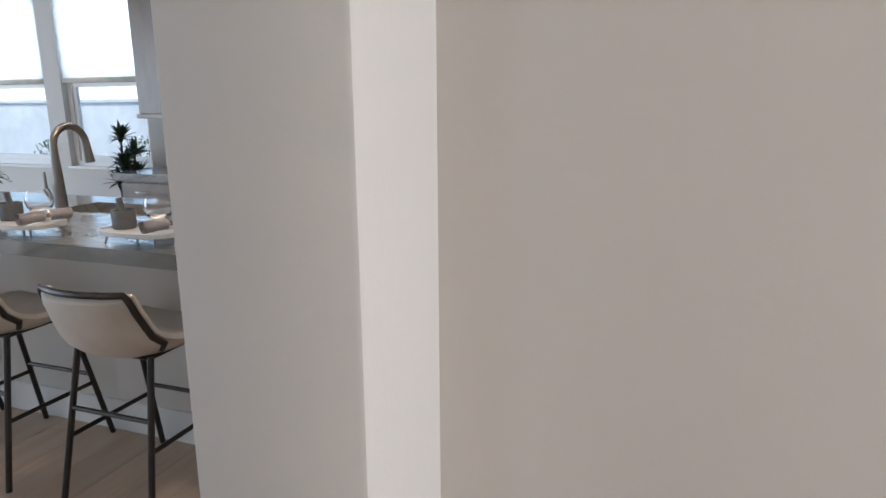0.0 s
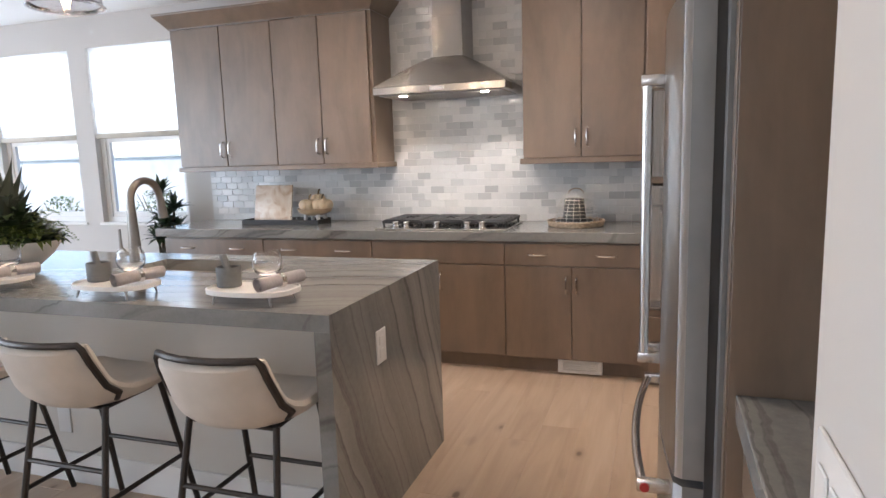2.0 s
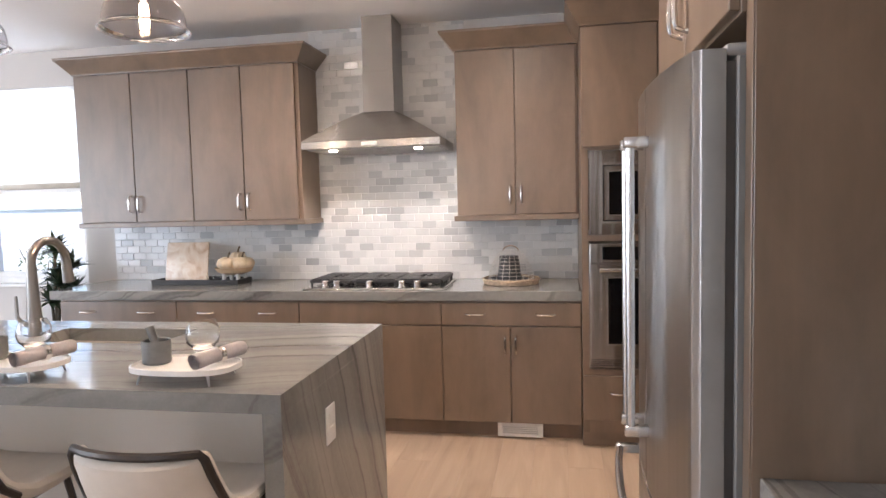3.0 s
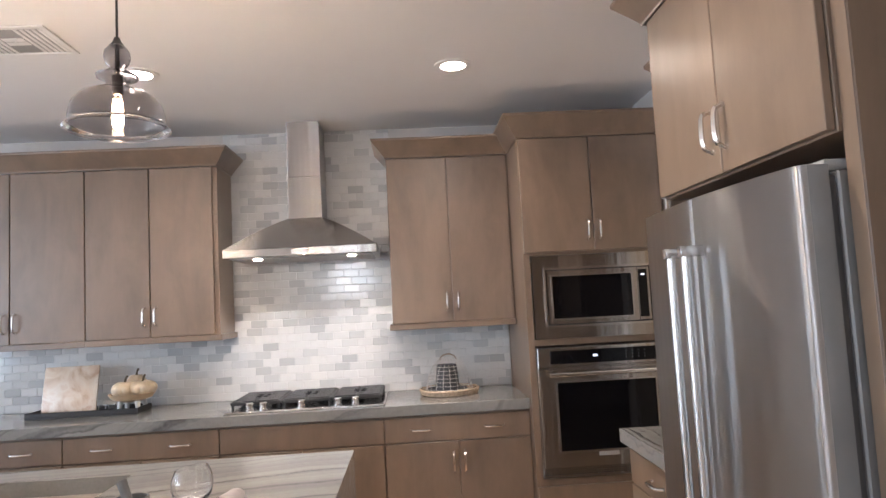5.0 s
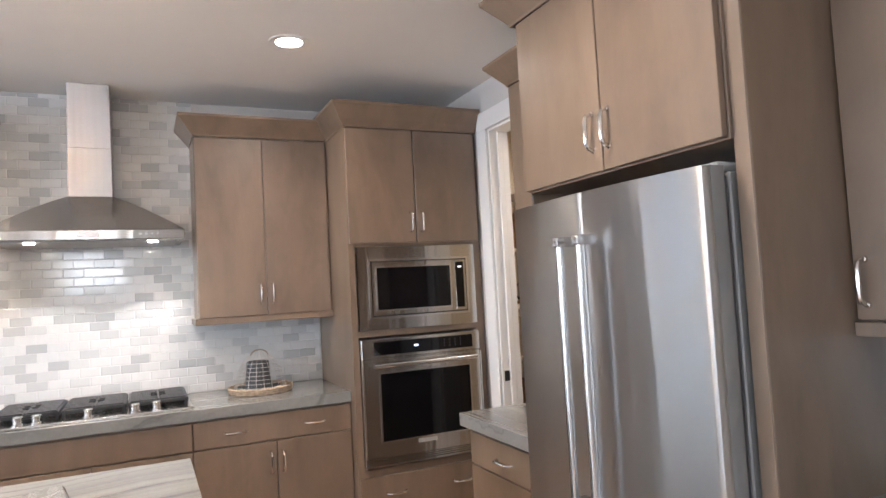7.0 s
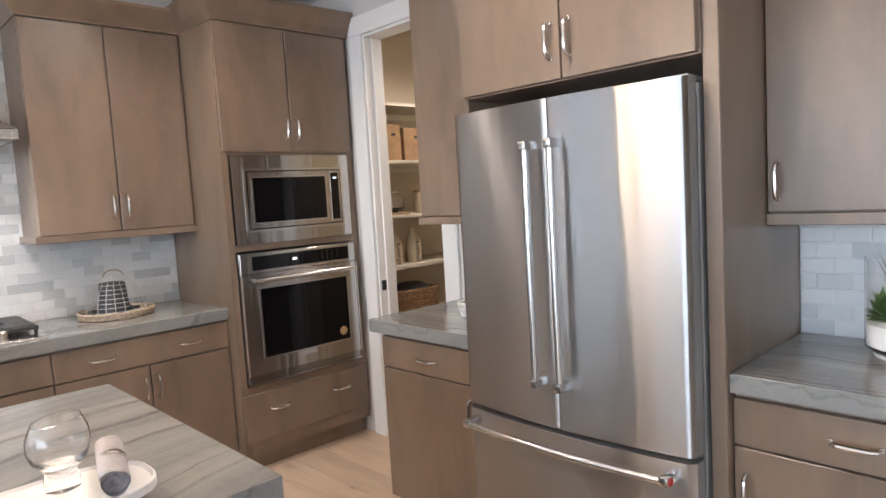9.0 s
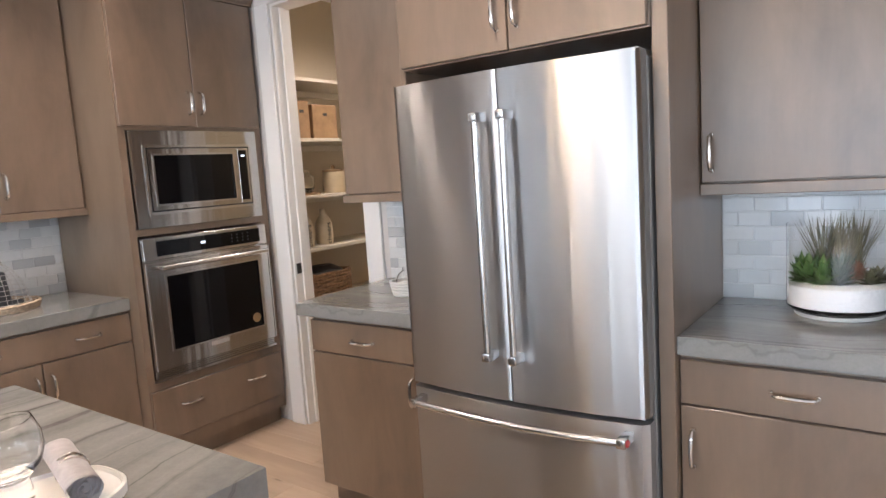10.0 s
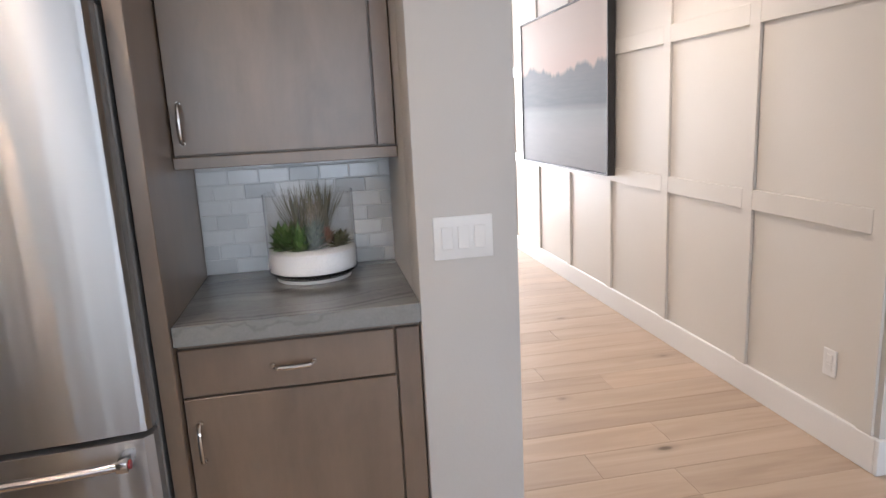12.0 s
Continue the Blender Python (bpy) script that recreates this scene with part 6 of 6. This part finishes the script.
lathe(_bm, [(0, 0.155), (0.012, 0.15), (0.05, 0.14), (0.05, 0.131), (0, 0.131)], 24)
part("lid", _bm, M_CHROME, t, "metal lid")
t = thing("wooden_riser", (0.70, 4.52, 1.335), 0, "thin round wooden riser", "riser")
_bm = B()
cyl(_bm, (0, 0, 0), (0, 0, 0.0145), 0.11, None, 32)
part("disc", _bm, M_BOX, t)
t = thing("canister", (0.98, 4.52, 1.335), 0, "cream ceramic canister with a wooden lid", "canister")
_bm = B()
lathe(_bm, [(0, 0), (0.07, 0), (0.072, 0.01), (0.072, 0.13), (0.066, 0.14), (0, 0.14)], 28)
part("pot", _bm, plain("cream_glaze", (0.55, 0.44, 0.28), 0.4), t)
_bm = B()
lathe(_bm, [(0, 0.185), (0.014, 0.18), (0.014, 0.16), (0.068, 0.155), (0.068, 0.141), (0, 0.141)], 28)
part("lid", _bm, M_BOX, t, "wooden lid with a knob")
M_BOTTLE = plain("cream_bottle", (0.56, 0.47, 0.33), 0.45, 0, 0.1)
for x in (0.685, 0.855):
    t = thing("lettered_bottle", (x, 4.52, 1.0), 0, "cream ceramic bottle lettered cheers", "bottle", "pantry bottles")
    _bm = B()
    lathe(_bm, [(0, 0), (0.052, 0), (0.056, 0.01), (0.056, 0.13), (0.045, 0.165), (0.024, 0.195), (0.022, 0.225), (0.026, 0.235), (0, 0.236)], 28)
    part("bottle", _bm, M_BOTTLE, t)
    cu = bpy.data.curves.new("lettering", "FONT")
    cu.body, cu.size, cu.extrude, cu.align_x, cu.align_y = "cheers", 0.055, 0.0008, "CENTER", "CENTER"
    ob = new("lettering_source", cu)
    ob.matrix_world = pose(0, 0, 0)
    bpy.context.view_layer.update()
    me = bpy.data.meshes.new_from_object(ob.evaluated_get(bpy.context.evaluated_depsgraph_get()))
    bpy.data.objects.remove(ob)
    me.materials.clear()
    me.materials.append(M_DARK)
    ob = new("lettering", me)
    ob.parent = t
    ob.matrix_basis = pose(-0.012, -0.0575, 0.075, 90, 0, 0) @ pose(0, 0, 0, 0, 0, 90)
    tagged(ob, "dark lettering")
t = thing("wicker_basket", (0.80, 4.52, 0.62), 0, "brown wicker basket on the lower pantry shelf", "basket")
_bm = B()
for k in range(11):
    tube(_bm, [(math.copysign(abs(math.cos(a)) ** 0.5, math.cos(a)) * 0.19, math.copysign(abs(math.sin(a)) ** 0.5, math.sin(a)) * 0.12, 0.01 + 0.019 * k + 0.003 * math.sin(9 * a + k * 3)) for a in [2 * math.pi * i / 44 for i in range(44)]], 0.0105, 6, 1.0, True)
part("weave", _bm, plain("brown_wicker", (0.24, 0.14, 0.07), 0.8, 0, 0.4, 50, 0.4), t)
_bm = B()
lathe(_bm, [(0, 0.24), (0.08, 0.245), (0.16, 0.21), (0.17, 0.19), (0, 0.185)], 28, sy=0.62)
part("contents", _bm, M_BLACK, t, "dark folded cloth")
t = thing("pantry_shelf", (1.23, 4.58, 0.62), 0, "cream painted wooden pantry shelf", "shelf", "pantry shelves")
_bm = B()
box(_bm, -0.80, 0.80, -0.18, 0.20, -0.022, 0.0, 0.002)
part("board", _bm, M_SHELF, t, "", False)

# ---- shrubs outside the windows ----
M_SHRUB = leaf("shrub_leaf", (0.05, 0.09, 0.03), (0.12, 0.16, 0.06))
for x, y, h in ((-5.6, 9.7, 1.3), (-6.3, 9.9, 0.9), (-8.9, 9.8, 1.1), (-11.2, 9.8, 1.0)):
    t = thing("garden_shrub", (x, y, -0.2), 0, "loose green garden shrub against the wall", "shrub", "garden shrubs")
    _bm = B()
    for k in range(7):
        a = k * 0.9
        tube(_bm, [(0, 0, 0), (0.18 * math.cos(a), 0.15 * math.sin(a), h * 0.5), (0.4 * math.cos(a), 0.3 * math.sin(a), h * _r.uniform(0.75, 1.0))], [0.02, 0.013, 0.006], 6)
    part("branches", _bm, M_STEM, t)
    _bm = B()
    for k in range(420):
        a, u = _r.uniform(0, 6.28), _r.uniform(0.25, 1.0)
        rr = 0.5 * math.sin(u * 2.6) * _r.uniform(0.3, 1.0)
        p = Vector((rr * math.cos(a), 0.7 * rr * math.sin(a), h * u))
        d = Vector((_r.uniform(-1, 1), _r.uniform(-1, 1), _r.uniform(-0.4, 1))).normalized() * _r.uniform(0.05, 0.09)
        blade(_bm, p, p + d, 0.02, 0.0, 0.2, 2)
    part("leaves", _bm, M_SHRUB, t)

# ---- pieces of the setting: floor boards and wall tiles ----
_rng = random.Random(5)
_boards = {}


def board(x0, w, y0, y1):
    key = (round(w, 3), round(y1 - y0, 3))
    if key not in _boards:
        bm = B()
        L = y1 - y0
        v = [bm.verts.new(c) for c in ((0.0004, 0.0004, -0.012), (w - 0.0004, 0.0004, -0.012), (w - 0.0004, L - 0.0004, -0.012), (0.0004, L - 0.0004, -0.012),
                                       (0.0004, 0.0004, -0.0009), (w - 0.0004, 0.0004, -0.0009), (w - 0.0004, L - 0.0004, -0.0009), (0.0004, L - 0.0004, -0.0009),
                                       (0.002, 0.002, 0), (w - 0.002, 0.002, 0), (w - 0.002, L - 0.002, 0), (0.002, L - 0.002, 0))]
        for a in (0, 4):
            for k in range(4):
                bm.faces.new((v[a + k], v[a + (k + 1) % 4], v[a + 4 + (k + 1) % 4], v[a + 4 + k]))
        bm.faces.new(v[8:12])
        _boards[key] = mesh_of("plank", bm, M_OAK, False)
    ob = new("plank", _boards[key])
    ob.parent = FLOOR
    ob.location = (x0, y0, 0)


PW = 0.19
x = -9.0
while x < 7.0:
    w = min(PW, 7.0 - x)
    if w < 0.03:
        break
    y_lo, y_hi = (-4.0, BACK) if x < 0.3 else ((-0.5, 1.11) if x > 2.05 else (-0.5, 4.78))
    y = y_lo
    first = True
    while y < y_hi - 0.01:
        L = _rng.choice((1.2, 1.5, 1.8, 2.1)) if not first else _rng.choice((0.6, 0.9, 1.2, 1.7))
        first = False
        y1 = min(y + L, y_hi)
        if y_hi - y1 < 0.25:
            y1 = y_hi
        board(x, w, round(y, 3), round(y1, 3))
        y = y1
    x = round(x + PW, 4)

# tiles: one mesh, each piece an object of its own in the near field, the rest joined
TW, TH, TD = 0.1035, 0.0515, 0.0048


def tile_shape(w, h):
    g = 0.0011
    return ([(g, 0, g), (w - g, 0, g), (w - g, 0, h - g), (g, 0, h - g),
             (g, -TD * 0.72, g), (w - g, -TD * 0.72, g), (w - g, -TD * 0.72, h - g), (g, -TD * 0.72, h - g),
             (g + 0.0032, -TD, g + 0.0032), (w - g - 0.0032, -TD, g + 0.0032), (w - g - 0.0032, -TD, h - g - 0.0032), (g + 0.0032, -TD, h - g - 0.0032)],
            [(0, 1, 5, 4), (1, 2, 6, 5), (2, 3, 7, 6), (3, 0, 4, 7), (4, 5, 9, 8), (5, 6, 10, 9), (6, 7, 11, 10), (7, 4, 8, 11), (8, 9, 10, 11)])


_tile_mesh = {}


def tile_mesh(w, h):
    key = (round(w, 4), round(h, 4))
    if key not in _tile_mesh:
        me = bpy.data.meshes.new("tile")
        v, f = tile_shape(*key)
        me.from_pydata(v, [], f)
        me.materials.append(M_TILE)
        _tile_mesh[key] = me
    return _tile_mesh[key]


def tile_field(parent, m, spans, near, limit=300):
    """spans: (x0, x1, z0, z1) rectangles in the field's own plane; near: which pieces are objects."""
    vs, fs, count = [], [], 0
    inv = parent.matrix_world.inverted() if parent is not None else Matrix()
    for X0, X1, Z0, Z1 in spans:
        z = Z0
        while z < Z1 - 0.008:
            h = min(TH, Z1 - z)
            x = X0 - (TW / 2 if int(round((z - 0.914) / TH)) % 2 else 0)
            while x < X1 - 0.002:
                a, c = max(x, X0), min(x + TW, X1)
                if c - a > 0.016:
                    wob = _rng.uniform(-0.0006, 0.0006)
                    tilt = pose(a, -0.001 + wob, z, _rng.uniform(-0.35, 0.35), 0, _rng.uniform(-0.35, 0.35))
                    if near(a, z) and count < limit:
                        ob = new("tile", tile_mesh(c - a, h))
                        ob.parent = parent
                        ob.matrix_basis = inv @ m @ tilt
                        count += 1
                    else:
                        v, f = tile_shape(c - a, h)
                        n = len(vs)
                        vs += [tuple(m @ tilt @ Vector(q)) for q in v]
                        fs += [tuple(n + k for k in q) for q in f]
                x += TW
            z += TH
    if vs:
        me = bpy.data.meshes.new("tile_field")
        me.from_pydata(vs, [], fs)
        me.materials.append(M_TILEJ)
        ob = new("tile_field", me)
        ob.parent = parent
        ob.matrix_basis = inv
        tagged(ob, "glazed grey and white marble brick tiles", "", "", "stuff")


def grout_bed(name, bm, label):
    return structure(name, bm, M_GROUT, label, "backsplash")


_bm = B()
box(_bm, -4.055, -0.548, BACK - 0.0062, BACK, 0.914, 1.36)
box(_bm, -2.42, -1.30, BACK - 0.0062, BACK, 1.36, CEIL)
_bed = grout_bed("backsplash_hob_wall", _bm, "grey and white marble brick tiles on the hob wall")
tile_field(_bed, pose(0, BACK - 0.0035, 0), [(-4.055, -0.548, 0.914, 0.914 + 9 * TH), (-2.42, -1.30, 0.914 + 9 * TH, CEIL)],
           lambda a, z: -2.75 < a and z < 1.75)
_bm = B()
box(_bm, SIDE - 0.0062, SIDE, 1.24, 1.901, 0.914, 1.36)
_bed = grout_bed("backsplash_terrarium", _bm, "pale marble brick tiles above the side counter")
tile_field(_bed, pose(SIDE - 0.0035, 1.901, 0, 0, 0, R), [(0, 0.661, 0.914, 1.36)], lambda a, z: True)
_bm = B()
box(_bm, SIDE - 0.0062, SIDE, 2.84, 3.48, 0.914, 1.36)
_bed = grout_bed("backsplash_pantry_side", _bm, "pale marble brick tiles above the side counter")
tile_field(_bed, pose(SIDE - 0.0035, 3.48, 0, 0, 0, R), [(0, 0.64, 0.914, 1.36)], lambda a, z: True)
